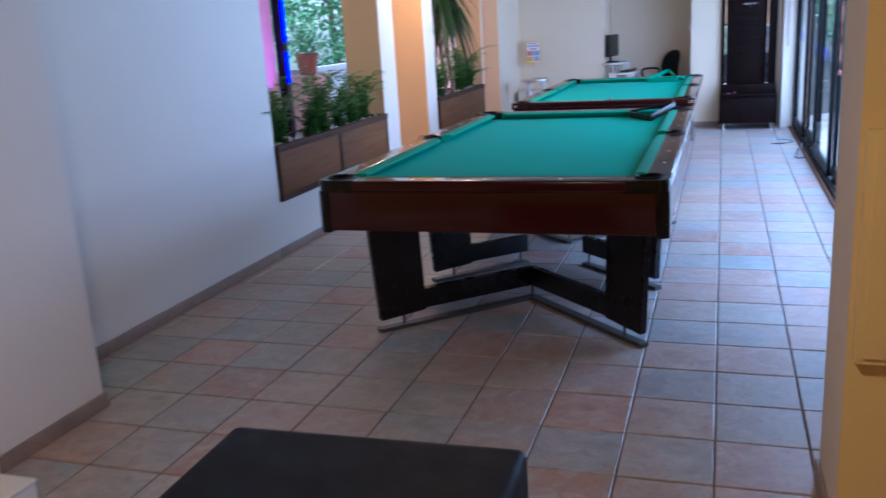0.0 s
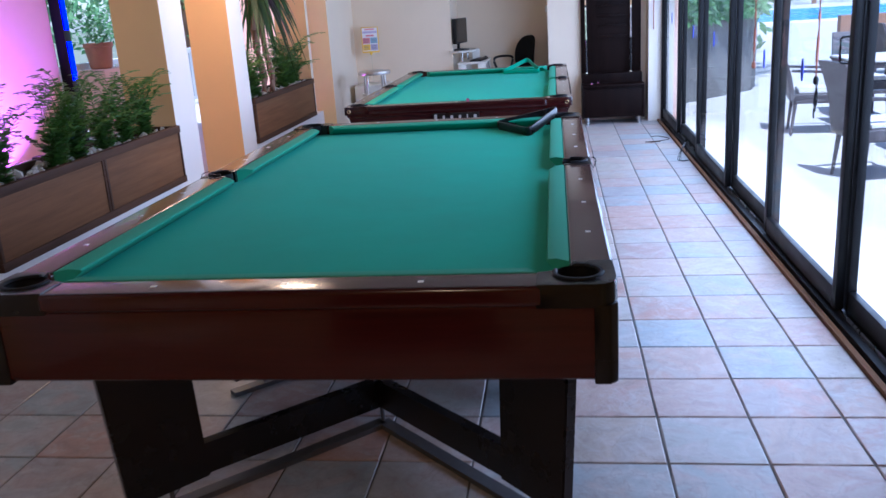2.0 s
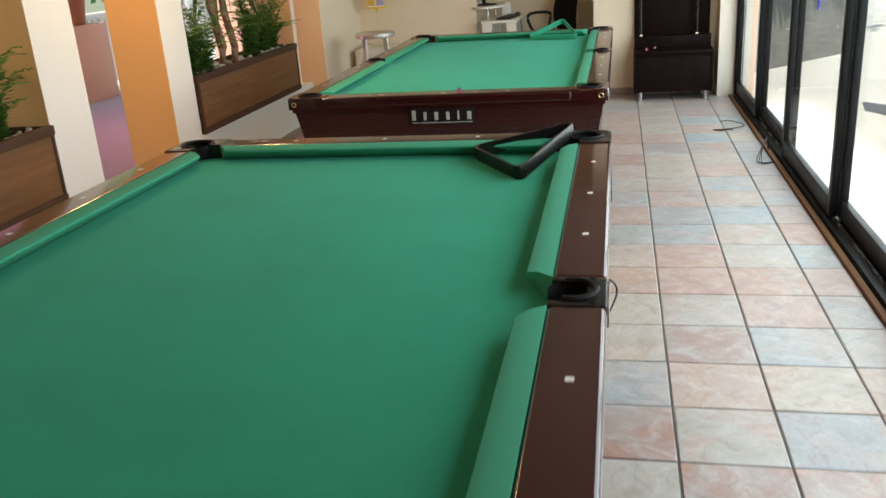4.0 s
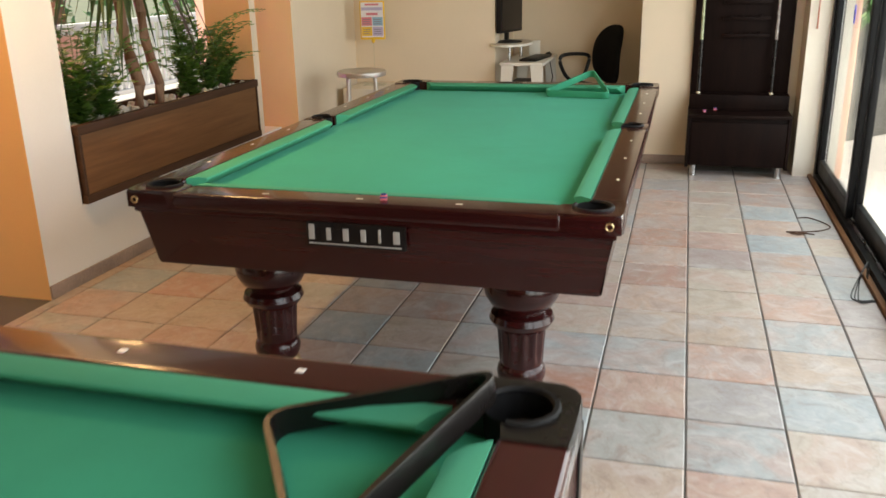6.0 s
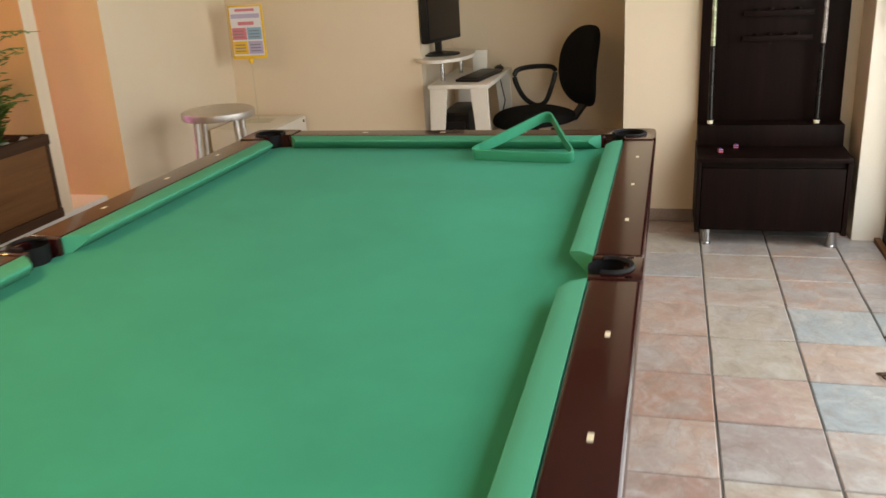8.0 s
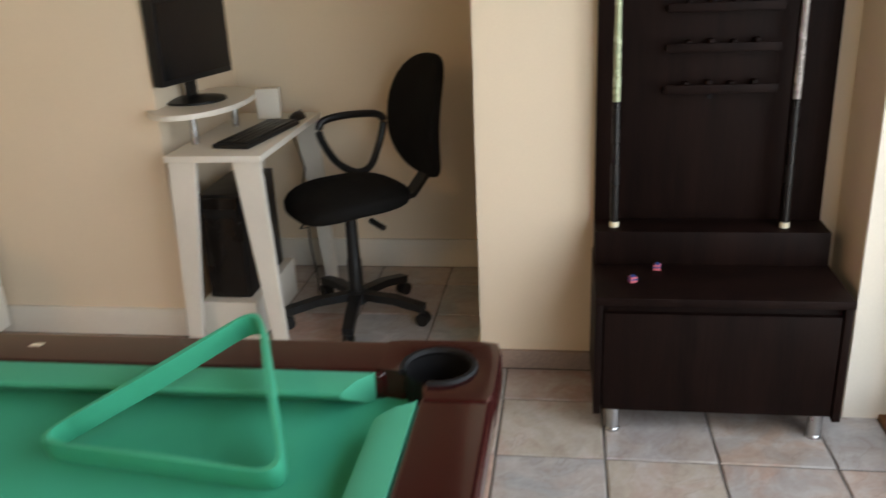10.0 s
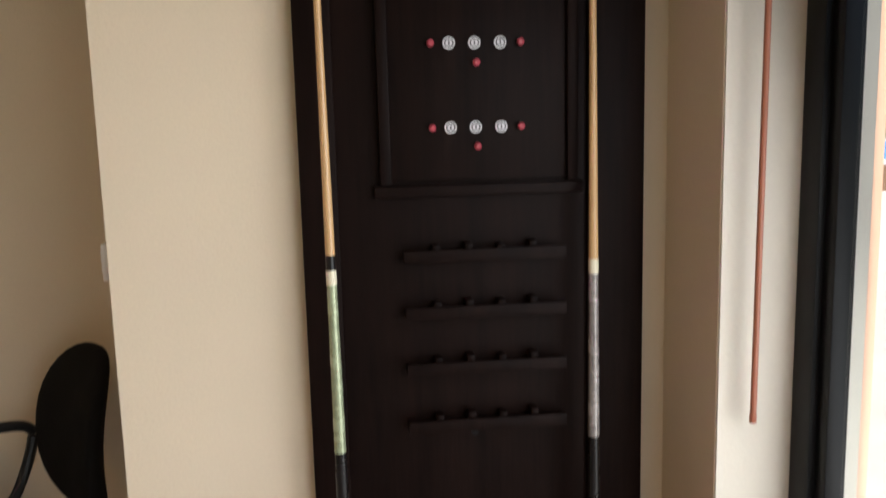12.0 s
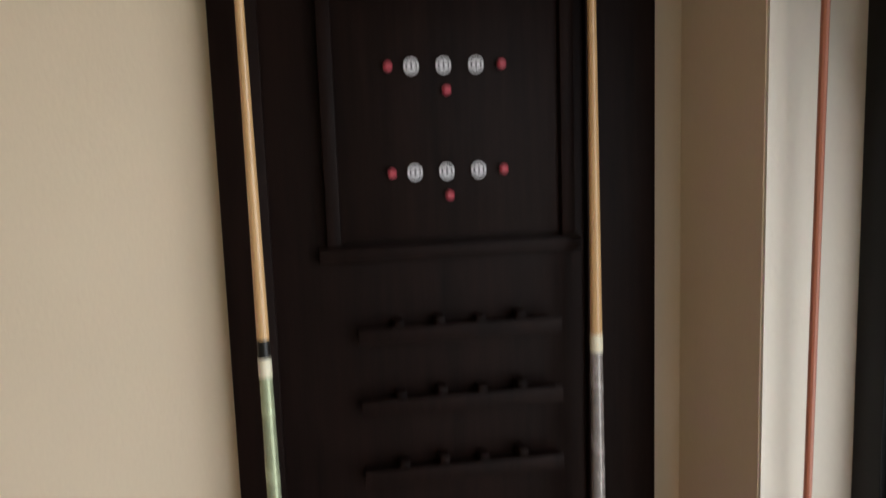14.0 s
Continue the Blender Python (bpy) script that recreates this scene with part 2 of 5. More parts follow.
MELAMINE = surface("white_melamine", (0.70, 0.66, 0.57), 0.45, var=0.05, relief=0.05)
PLASTIC_GREEN = surface("green_plastic", (0.045, 0.33, 0.19), 0.4, var=0.08, relief=0.05)
PINK = surface("pink_chalk", (0.60, 0.13, 0.15), 0.6, var=0.15, relief=0.05)
BLUE = surface("blue_chalk", (0.02, 0.05, 0.20), 0.8, var=0.15, relief=0.1)
RED = surface("red_peg", (0.42, 0.05, 0.07), 0.4, var=0.1, relief=0)
PAPER = surface("paper_white", (0.74, 0.72, 0.74), 0.6, var=0.04, relief=0)
P_YELLOW = surface("print_yellow", (0.80, 0.50, 0.03), 0.5, var=0.06, relief=0)
P_RED = surface("print_red", (0.62, 0.20, 0.24), 0.6, var=0.06, relief=0)
P_BLUE = surface("print_blue", (0.24, 0.42, 0.56), 0.6, var=0.06, relief=0)
P_LILAC = surface("print_lilac", (0.45, 0.40, 0.58), 0.6, var=0.06, relief=0)
P_GREY = surface("print_grey", (0.22, 0.20, 0.24), 0.6, var=0.06, relief=0)
DECAL = surface("blue_decal", (0.02, 0.05, 0.62), 0.4, var=0.1, relief=0)
CLEAR = glass_material("clear_acrylic")
WICKER = surface("dark_wicker", (0.07, 0.06, 0.062), 0.42, var=0.35, scale=30, fine=180, relief=0.8)
CUSHION_PAD = surface("pale_seat_pad", (0.60, 0.58, 0.56), 0.9, var=0.06, fine=200, relief=0.2)
PAVING = surface("terrace_paving", (0.50, 0.47, 0.43), 0.75, var=0.10, scale=2.5, fine=60, relief=0.15)
GRASSY = surface("far_ground", (0.16, 0.17, 0.10), 0.9, var=0.3, scale=0.6, fine=6, relief=0.3)
WATER = dull(surface("pool_water", (0.005, 0.20, 0.55), 0.25, var=0.12, scale=0.8, fine=4, relief=0.3), 0.1)
# shade of the wall's near face is put into this dark base colour
SHADED_STONE = surface("shaded_garden_stone", (0.21, 0.20, 0.175), 0.85, var=0.3, scale=3, fine=22, relief=0.6)
LAMP_WARM = glow("warm_diffuser", (1.0, 0.72, 0.40), 6.0)
LED_BLUE = glow("blue_led_strip", (0.008, 0.01, 1.0), 3.0)
LED_PURPLE = glow("purple_led_lens", (0.5, 0.06, 1.0), 14.0)


# ---- shape helpers ----
def thing(name, label, category, where=(0, 0, 0), rz=0, group=""):
    ob = new(name)
    ob.empty_display_size = 0.1
    ob.matrix_basis = pose(*where, 0, 0, rz)
    return tagged(ob, label, category, group)


def mesh_of(name, bm, mats, smooth=True):
    me = bpy.data.meshes.new(name)
    bmesh.ops.recalc_face_normals(bm, faces=bm.faces)
    bm.to_mesh(me)
    bm.free()
    for m in mats if isinstance(mats, (list, tuple)) else [mats]:
        me.materials.append(m)
    if smooth:
        me.shade_smooth()
        me.set_sharp_from_angle(angle=radians(35))
    return me


def part(name, bm, material, parent, label=""):
    ob = new(name, mesh_of(name, bm, material))
    ob.parent = parent
    if label:
        ob["label"] = label
    return ob


def structure(name, bm, material, label="", category=""):
    ob = new(name, mesh_of(name, bm, material))
    return tagged(ob, label, category, "", "structure")


def single(name, bm, material, label, category, where=(0, 0, 0), rz=0, group=""):
    ob = new(name, mesh_of(name, bm, material))
    ob.matrix_basis = pose(*where, 0, 0, rz)
    return tagged(ob, label, category, group)


def box(x0, x1, y0, y1, z0, z1, bevel=0.0, bm=None, seg=2):
    bm = bm or bmesh.new()
    made = bmesh.ops.create_cube(bm, size=1)["verts"]
    for v in made:
        v.co = ((x0 + x1) / 2 + v.co.x * (x1 - x0), (y0 + y1) / 2 + v.co.y * (y1 - y0), (z0 + z1) / 2 + v.co.z * (z1 - z0))
    if bevel:
        edges = list({e for v in made for e in v.link_edges})
        bmesh.ops.bevel(bm, geom=edges, offset=bevel, segments=seg, affect="EDGES", profile=0.6)
    return bm


def tube(p0, p1, r0, r1=None, n=12, bm=None):
    bm = bm or bmesh.new()
    p0, p1 = Vector(p0), Vector(p1)
    r1 = r0 if r1 is None else r1
    d = p1 - p0
    m = Matrix.Translation((p0 + p1) / 2) @ d.to_track_quat("Z", "Y").to_matrix().to_4x4()
    bmesh.ops.create_cone(bm, cap_ends=True, segments=n, radius1=r0, radius2=r1, depth=d.length, matrix=m)
    return bm


def bar(points, w, h, bm=None):
    """A bar of rectangular section, w wide and h high, along points."""
    bm = bm or bmesh.new()
    pts = [Vector(p) for p in points]
    rings = []
    for i, p in enumerate(pts):
        a = pts[max(0, i - 1)]
        b = pts[min(len(pts) - 1, i + 1)]
        d = (b - a).normalized()
        side = d.cross(Vector((0, 0, 1)))
        side = side.normalized() if side.length > 1e-4 else Vector((1, 0, 0))
        up = side.cross(d).normalized()
        rings.append([bm.verts.new(p + side * sx * w / 2 + up * sz * h / 2) for sx, sz in ((-1, -1), (1, -1), (1, 1), (-1, 1))])
    for r0, r1 in zip(rings, rings[1:]):
        for k in range(4):
            bm.faces.new((r0[k], r0[(k + 1) % 4], r1[(k + 1) % 4], r1[k]))
    bm.faces.new(rings[0][::-1])
    bm.faces.new(rings[-1])
    return bm


def pipe(points, r, n=8, bm=None, close=False):
    """A round pipe along points."""
    bm = bm or bmesh.new()
    pts = [Vector(p) for p in points]
    rings = []
    count = len(pts)
    for i, p in enumerate(pts):
        a = pts[(i - 1) % count] if close else pts[max(0, i - 1)]
        b = pts[(i + 1) % count] if close else pts[min(count - 1, i + 1)]
        q = (b - a).to_track_quat("Z", "Y")
        rings.append([bm.verts.new(p + q @ Vector((math.cos(t) * r, math.sin(t) * r, 0))) for t in (2 * math.pi * k / n for k in range(n))])
    pairs = list(zip(rings, rings[1:])) + ([(rings[-1], rings[0])] if close else [])
    for r0, r1 in pairs:
        for k in range(n):
            bm.faces.new((r0[k], r0[(k + 1) % n], r1[(k + 1) % n], r1[k]))
    if not close:
        bm.faces.new(rings[0][::-1])
        bm.faces.new(rings[-1])
    return bm


def lathe(profile, n=28, bm=None, at=(0, 0, 0), flute=None):
    """Turns (radius, height) pairs about z; flute: (from, to, depth, count)."""
    bm = bm or bmesh.new()
    rings = []
    for r, z in profile:
        ring = []
        for k in range(n):
            a = 2 * math.pi * k / n
            rr = r
            if flute and flute[0] < z < flute[1]:
                rr = r - flute[2] * (0.5 + 0.5 * math.cos(a * flute[3]))
            ring.append(bm.verts.new((at[0] + rr * math.cos(a), at[1] + rr * math.sin(a), at[2] + z)))
        rings.append(ring)
    for r0, r1 in zip(rings, rings[1:]):
        for k in range(n):
            bm.faces.new((r0[k], r0[(k + 1) % n], r1[(k + 1) % n], r1[k]))
    bm.faces.new(rings[0][::-1])
    bm.faces.new(rings[-1])
    return bm


def prism(outline, z0, z1, bevel=0.0, bm=None):
    """An upright prism over a plan outline of (x, y)."""
    bm = bm or bmesh.new()
    lo = [bm.verts.new((x, y, z0)) for x, y in outline]
    hi = [bm.verts.new((x, y, z1)) for x, y in outline]
    n = len(outline)
    faces = [bm.faces.new(lo[::-1]), bm.faces.new(hi)]
    faces += [bm.faces.new((lo[k], lo[(k + 1) % n], hi[(k + 1) % n], hi[k])) for k in range(n)]
    if bevel:
        bmesh.ops.bevel(bm, geom=list({e for f in faces for e in f.edges}), offset=bevel, segments=2, affect="EDGES", profile=0.6)
    return bm


def two_tone(bm):
    """Second material on the faces that look along y."""
    bm.normal_update()
    for f in bm.faces:
        f.material_index = 1 if abs(f.normal.y) > 0.8 else 0
    return bm
# ---- structure ----
CEIL = 2.75
structure("floor", box(-3.43, 1.05, -3.0, 13.6, -0.12, -0.005), GROUT, "dark recessed grout bed under slate-look floor tiles", "floor")
structure("gallery_floor", box(-9.0, -3.43, -3.0, 22.0, -0.12, -0.002), PAVING, "pale pinkish stone floor of the open gallery", "floor")
structure("ceiling", box(-3.43, 1.05, -3.0, 13.6, CEIL, CEIL + 0.15), DIM_CEILING, "unseen tan ceiling, dark to cut bounced light", "ceiling")
structure("gallery_ceiling", box(-7.3, -3.43, -3.0, 12.3, CEIL + 0.1, CEIL + 0.25), DIM_CEILING, "unseen soffit over the gallery, same dark tan", "ceiling")
structure("wall_left", box(-3.43, -3.07, 2.72, 5.27, -0.1, CEIL), WHITE_PLASTER, "long white plastered wall", "wall")
structure("wall_entry_left", two_tone(box(-3.9, -2.63, 2.10, 2.72, -0.1, CEIL)), [WHITE_PLASTER, YELLOW], "white pier with a yellow painted front", "wall")
structure("wall_entry_right", two_tone(box(0.34, 1.6, 2.28, 2.70, -0.1, CEIL)), [PLASTER, YELLOW], "yellow painted pier beside the entrance", "wall")
structure("wall_right_return", box(0.775, 1.05, 2.70, 4.30, -0.1, CEIL), PLASTER, "cream wall between entrance and glazing", "wall")
structure("sill_wall_1", box(-3.43, -3.07, 5.27, 7.45, -0.1, 0.405), WHITE_PLASTER, "low white wall under a planter", "wall")
structure("pillar_1", two_tone(box(-3.43, -3.07, 7.45, 7.82, -0.1, CEIL)), [WHITE_PLASTER, ORANGE], "white pier with orange painted reveals", "pillar")
structure("pillar_2", two_tone(box(-3.43, -3.07, 8.72, 9.05, -0.1, CEIL)), [WHITE_PLASTER, ORANGE], "white pier with orange painted reveals", "pillar")
structure("sill_wall_2", box(-3.43, -3.07, 9.05, 11.40, -0.1, 0.405), WHITE_PLASTER, "low white wall under a planter", "wall")
structure("wall_left_far", two_tone(box(-3.43, -2.92, 11.40, 12.67, -0.1, CEIL)), [PLASTER, TAN], "cream wall with a tan painted return", "wall")
structure("pillar_3", two_tone(box(-3.425, -3.067, 11.035, 11.12, 0.405, CEIL)), [PLASTER, ORANGE], "narrow cream pier at the end of the planter", "pillar")
structure("lintel", box(-3.421, -3.075, 5.27, 11.40, 2.35, CEIL), WHITE_PLASTER, "white beam over the planter openings", "wall")
structure("wall_end", box(-3.43, -1.65, 12.67, 13.47, -0.1, CEIL), PLASTER, "cream plastered end wall", "wall")
structure("wall_alcove_back", box(-1.75, -0.33, 13.47, 13.6, -0.1, CEIL), PLASTER, "cream back wall of the computer alcove", "wall")
structure("wall_rack", box(-0.43, 0.76, 12.478, 13.47, -0.1, CEIL), PLASTER, "cream plastered pier behind the cue rack", "wall")
structure("wall_corner_right", box(0.755, 1.05, 12.203, 13.47, -0.1, CEIL), PLASTER, "cream corner pilaster beside the glazing", "wall")
# thin sheet over the pilaster front that carries the painted daylight
structure("daylit_reveal", box(0.757, 1.05, 12.197, 12.203, 0.0, CEIL), DAYLIT_REVEAL, "thin pale face of the corner pilaster, daylight in its colour", "trim")
structure("wall_back", box(-3.9, 1.6, -3.1, -2.95, -0.1, CEIL), YELLOW, "yellow wall of the entrance room", "wall")
structure("wall_entry_side_left", box(-4.0, -3.9, -3.0, 2.72, -0.1, CEIL), YELLOW, "yellow side wall of the entrance room", "wall")
structure("wall_entry_side_right", box(1.6, 1.7, -3.0, 2.70, -0.1, CEIL), YELLOW, "yellow side wall of the entrance room", "wall")
structure("entry_floor_left", box(-3.9, -3.43, -3.0, 2.72, -0.12, -0.005), GROUT, "dark floor edge of the entrance room", "floor")
structure("entry_floor_right", box(1.05, 1.6, -3.0, 2.70, -0.12, -0.005), GROUT, "dark floor edge of the entrance room", "floor")
structure("entry_ceiling_left", box(-3.9, -3.43, -3.0, 2.72, CEIL, CEIL + 0.15), DIM_CEILING, "unseen ceiling edge, same dark tan", "ceiling")
structure("entry_ceiling_right", box(1.05, 1.6, -3.0, 2.70, CEIL, CEIL + 0.15), DIM_CEILING, "unseen ceiling edge, same dark tan", "ceiling")
structure("glazing_header", box(0.90, 1.05, 4.30, 12.20, 2.35, CEIL), PLASTER, "cream beam over the sliding glazing", "wall")


def skirting(x0, x1, y0, y1, h, material, label):
    structure("baseboard", box(x0, x1, y0, y1, 0.0, h, 0.004), material, label, "baseboard")


for a, b in ((2.73, 5.2), (5.2, 7.82), (8.72, 11.39)):
    skirting(-3.072, -3.058, a, b - 0.006, 0.07, SKIRT, "brown tile skirting along the white wall")
skirting(-2.632, -2.616, 2.11, 2.735, 0.07, SKIRT, "brown tile skirting on the entrance pier")
skirting(-3.06, -2.62, 2.72, 2.735, 0.07, SKIRT, "brown tile skirting on the entrance pier")
skirting(0.325, 0.342, 2.29, 2.70, 0.08, SKIRT, "brown tile skirting on the yellow pier")
skirting(0.758, 0.777, 2.72, 4.32, 0.07, SKIRT, "brown tile skirting beside the glazing")
skirting(-2.922, -2.906, 11.41, 12.66, 0.07, SKIRT, "brown tile skirting in the far corner")
skirting(-0.432, -0.031, 12.46, 12.48, 0.07, SKIRT, "brown tile skirting of the rack wall")
skirting(-0.446, -0.428, 12.48, 13.45, 0.085, MELAMINE, "white skirting board in the alcove")
skirting(-2.90, -1.66, 12.652, 12.672, 0.12, MELAMINE, "white skirting board on the end wall")
skirting(-1.648, -0.45, 13.452, 13.472, 0.14, MELAMINE, "white skirting board at the alcove back")

# electrical cover on the yellow pier
cover = thing("wall_panel", "yellow painted flush cover panel on the yellow pier", "wall panel", (0.352, 2.28, 0))
part("frame", box(0.0, 0.55, -0.045, 0.0, 0.615, 1.255, 0.006), YELLOW, cover)
part("door", box(0.02, 0.53, -0.055, -0.04, 0.635, 1.235, 0.004), YELLOW, cover)

# ---- glazing ----
XF = 0.905


def glazing():
    fr = thing("sliding_window_frame", "black aluminium frame of the sliding glazing on the floor", "window frame")
    part("sill", box(XF, 1.03, 4.30, 12.20, 0.0, 0.035, 0.004), BLACK_FRAME, fr)
    for k, x in enumerate((0.945, 0.985)):
        part("rail", box(x, x + 0.008, 4.30, 12.20, 0.035, 0.05), STEEL, fr)
    part("head", box(XF, 1.03, 4.30, 12.20, 2.28, 2.35, 0.004), BLACK_FRAME, fr)
    part("jamb", box(XF, XF + 0.075, 12.13, 12.196, 0.03, 2.29, 0.004), BLACK_FRAME, fr)
    part("jamb", box(XF, 1.03, 4.30, 4.36, 0.03, 2.29, 0.004), BLACK_FRAME, fr)
    part("gasket", box(0.955, 0.968, 12.122, 12.131, 0.05, 2.28), WHITE_PAINT, fr, "white brush gasket")
    edges = (4.36, 5.57, 6.94, 8.23, 9.63, 10.90, 12.13)
    for i, (a, b) in enumerate(zip(edges, edges[1:])):
        x = XF + 0.015 if i % 2 else XF + 0.06
        sash = thing("sliding_window", "tall clear glass sliding panel in a black aluminium frame", "window", (x, 0, 0), 0, "sliding panels")
        wa = 0.035 if i % 2 else 0.05
        part("stile", box(0, 0.04, a - 0.02, a + wa, 0.05, 2.28, 0.004), BLACK_FRAME, sash)
        part("stile", box(0, 0.04, b - wa, b + 0.02, 0.05, 2.28, 0.004), BLACK_FRAME, sash)
        part("bottom_rail", box(0.002, 0.038, a + wa, b - wa, 0.05, 0.15, 0.004), BLACK_FRAME, sash)
        part("top_rail", box(0.002, 0.038, a + wa, b - wa, 2.22, 2.28, 0.004), BLACK_FRAME, sash)
        pane = part("pane", box(0.016, 0.024, a + wa - 0.005, b - wa + 0.005, 0.145, 2.225), GLASS, sash)
        pane.visible_shadow = False
    han = thing("door_handle", "black bow pull handle on the sliding glazing", "handle", (XF + 0.012, 5.60, 1.18))
    part("grip", pipe([(0.01, 0, 0.0), (-0.024, 0.004, 0.002), (-0.03, 0.006, 0.012), (-0.032, 0.006, 0.058), (-0.03, 0.006, 0.104), (-0.024, 0.004, 0.114), (0.01, 0, 0.116)], 0.006), BLACK_LACQUER, han)
    for y, z in ((5.0, 1.0), (6.35, 1.09), (7.39, 1.07), (8.93, 1.12), (10.3, 1.12), (11.5, 1.22)):
        bm = bmesh.new()
        bmesh.ops.create_cone(bm, cap_ends=True, segments=16, radius1=0.03, radius2=0.03, depth=0.003, matrix=pose(0, 0, 0, 0, 90, 0) @ Matrix.Diagonal((2.0, 0.75, 1, 1)))
        single("glass_decal", bm, DECAL, "small oval blue safety sticker on the glass", "sticker", (XF + (0.0285 if 5.57 < y < 6.94 or 8.23 < y < 9.63 or y > 10.9 else 0.0735), y, z), 0, "glass stickers")


glazing()
single("floor_trim", box(0.862, 0.892, 4.32, 12.19, 0.0, 0.022, 0.006), PLANTER_WOOD, "narrow wooden cable strip along the glazing", "trim")

# ---- floor tiles ----
P, X0, Y0 = 0.333, 0.0, 4.25


def tile_mesh(seed):
    r = random.Random(seed)
    s, t, c = P / 2 - 0.0035, 0.0, 0.004
    bm = bmesh.new()
    rings = []
    for inset, z in ((0.0, -0.012), (0.0, -0.003), (c, t)):
        ring = []
        for sx, sy in ((-1, -1), (0, -1), (1, -1), (1, 0), (1, 1), (0, 1), (-1, 1), (-1, 0)):
            j = r.uniform(-0.0015, 0.0015) if inset or z > -0.01 else 0
            ring.append(bm.verts.new((sx * (s - inset) + j, sy * (s - inset) + j, z + (r.uniform(-0.0006, 0.0006) if inset else 0))))
        rings.append(ring)
    mid = bm.verts.new((0, 0, 0.0004))
    for a, b in zip(rings, rings[1:]):
        for k in range(8):
            bm.faces.new((a[k], a[(k + 1) % 8], b[(k + 1) % 8], b[k]))
    for k in range(8):
        bm.faces.new((rings[-1][k], rings[-1][(k + 1) % 8], mid))
    return bm


def joined(bms_at, name, material, label):
    verts, faces = [], []
    for data, (x, y), (lo, hi, lo2, hi2) in bms_at:
        base = len(verts)
        verts += [(min(max(x + v[0], lo), hi), min(max(y + v[1], lo2), hi2), v[2]) for v in data[0]]
        faces += [tuple(base + k for k in f) for f in data[1]]
    me = bpy.data.meshes.new(name)
    me.from_pydata(verts, [], faces)
    me.materials.append(material)
    ob = new(name, me)
    return ob


# ---- pool tables ----
def pocket(bm_parent, x, y, z, r, label):
    """A cup and a leather collar round a pocket mouth."""
    cup = bmesh.new()
    n = 20
    rings = []
    for rr, zz in ((r, z + 0.004), (r * 0.97, z - 0.05), (r * 0.8, z - 0.13), (r * 0.3, z - 0.15)):
        rings.append([cup.verts.new((x + rr * math.cos(2 * math.pi * k / n), y + rr * math.sin(2 * math.pi * k / n), zz)) for k in range(n)])
    for a, b in zip(rings, rings[1:]):
        for k in range(n):
            cup.faces.new((a[k], a[(k + 1) % n], b[(k + 1) % n], b[k]))
    cup.faces.new(rings[-1])
    return part("pocket", cup, BLACK_RUBBER, bm_parent, label)


def cushion(parent, a, b, inward, top, depth=0.060):
    """A cloth-covered cushion from a to b (plan points), its nose towards inward, with slanted ends."""
    a, b, n = Vector((*a, 0)), Vector((*b, 0)), Vector((*inward, 0))
    d = (b - a).normalized()
    cut = 0.045
    prof = ((0.0, top), (depth * 0.55, top + 0.001), (depth * 0.96, top - 0.007), (depth, top - 0.012), (depth * 0.93, top - 0.018), (depth * 0.25, top - 0.05), (0.0, top - 0.052))
    bm = bmesh.new()
    ends = []
    for p, s in ((a, 1), (b, -1)):
        ends.append([bm.verts.new(p + n * w + d * s * cut * (w / depth) + Vector((0, 0, z))) for w, z in prof])
    m = len(prof)
    for k in range(m):
        bm.faces.new((ends[0][k], ends[0][(k + 1) % m], ends[1][(k + 1) % m], ends[1][k]))
    bm.faces.new(ends[0][::-1])
    bm.faces.new(ends[1])
    return part("cushion", bm, CUSHION, parent, "green cloth-covered cushion")


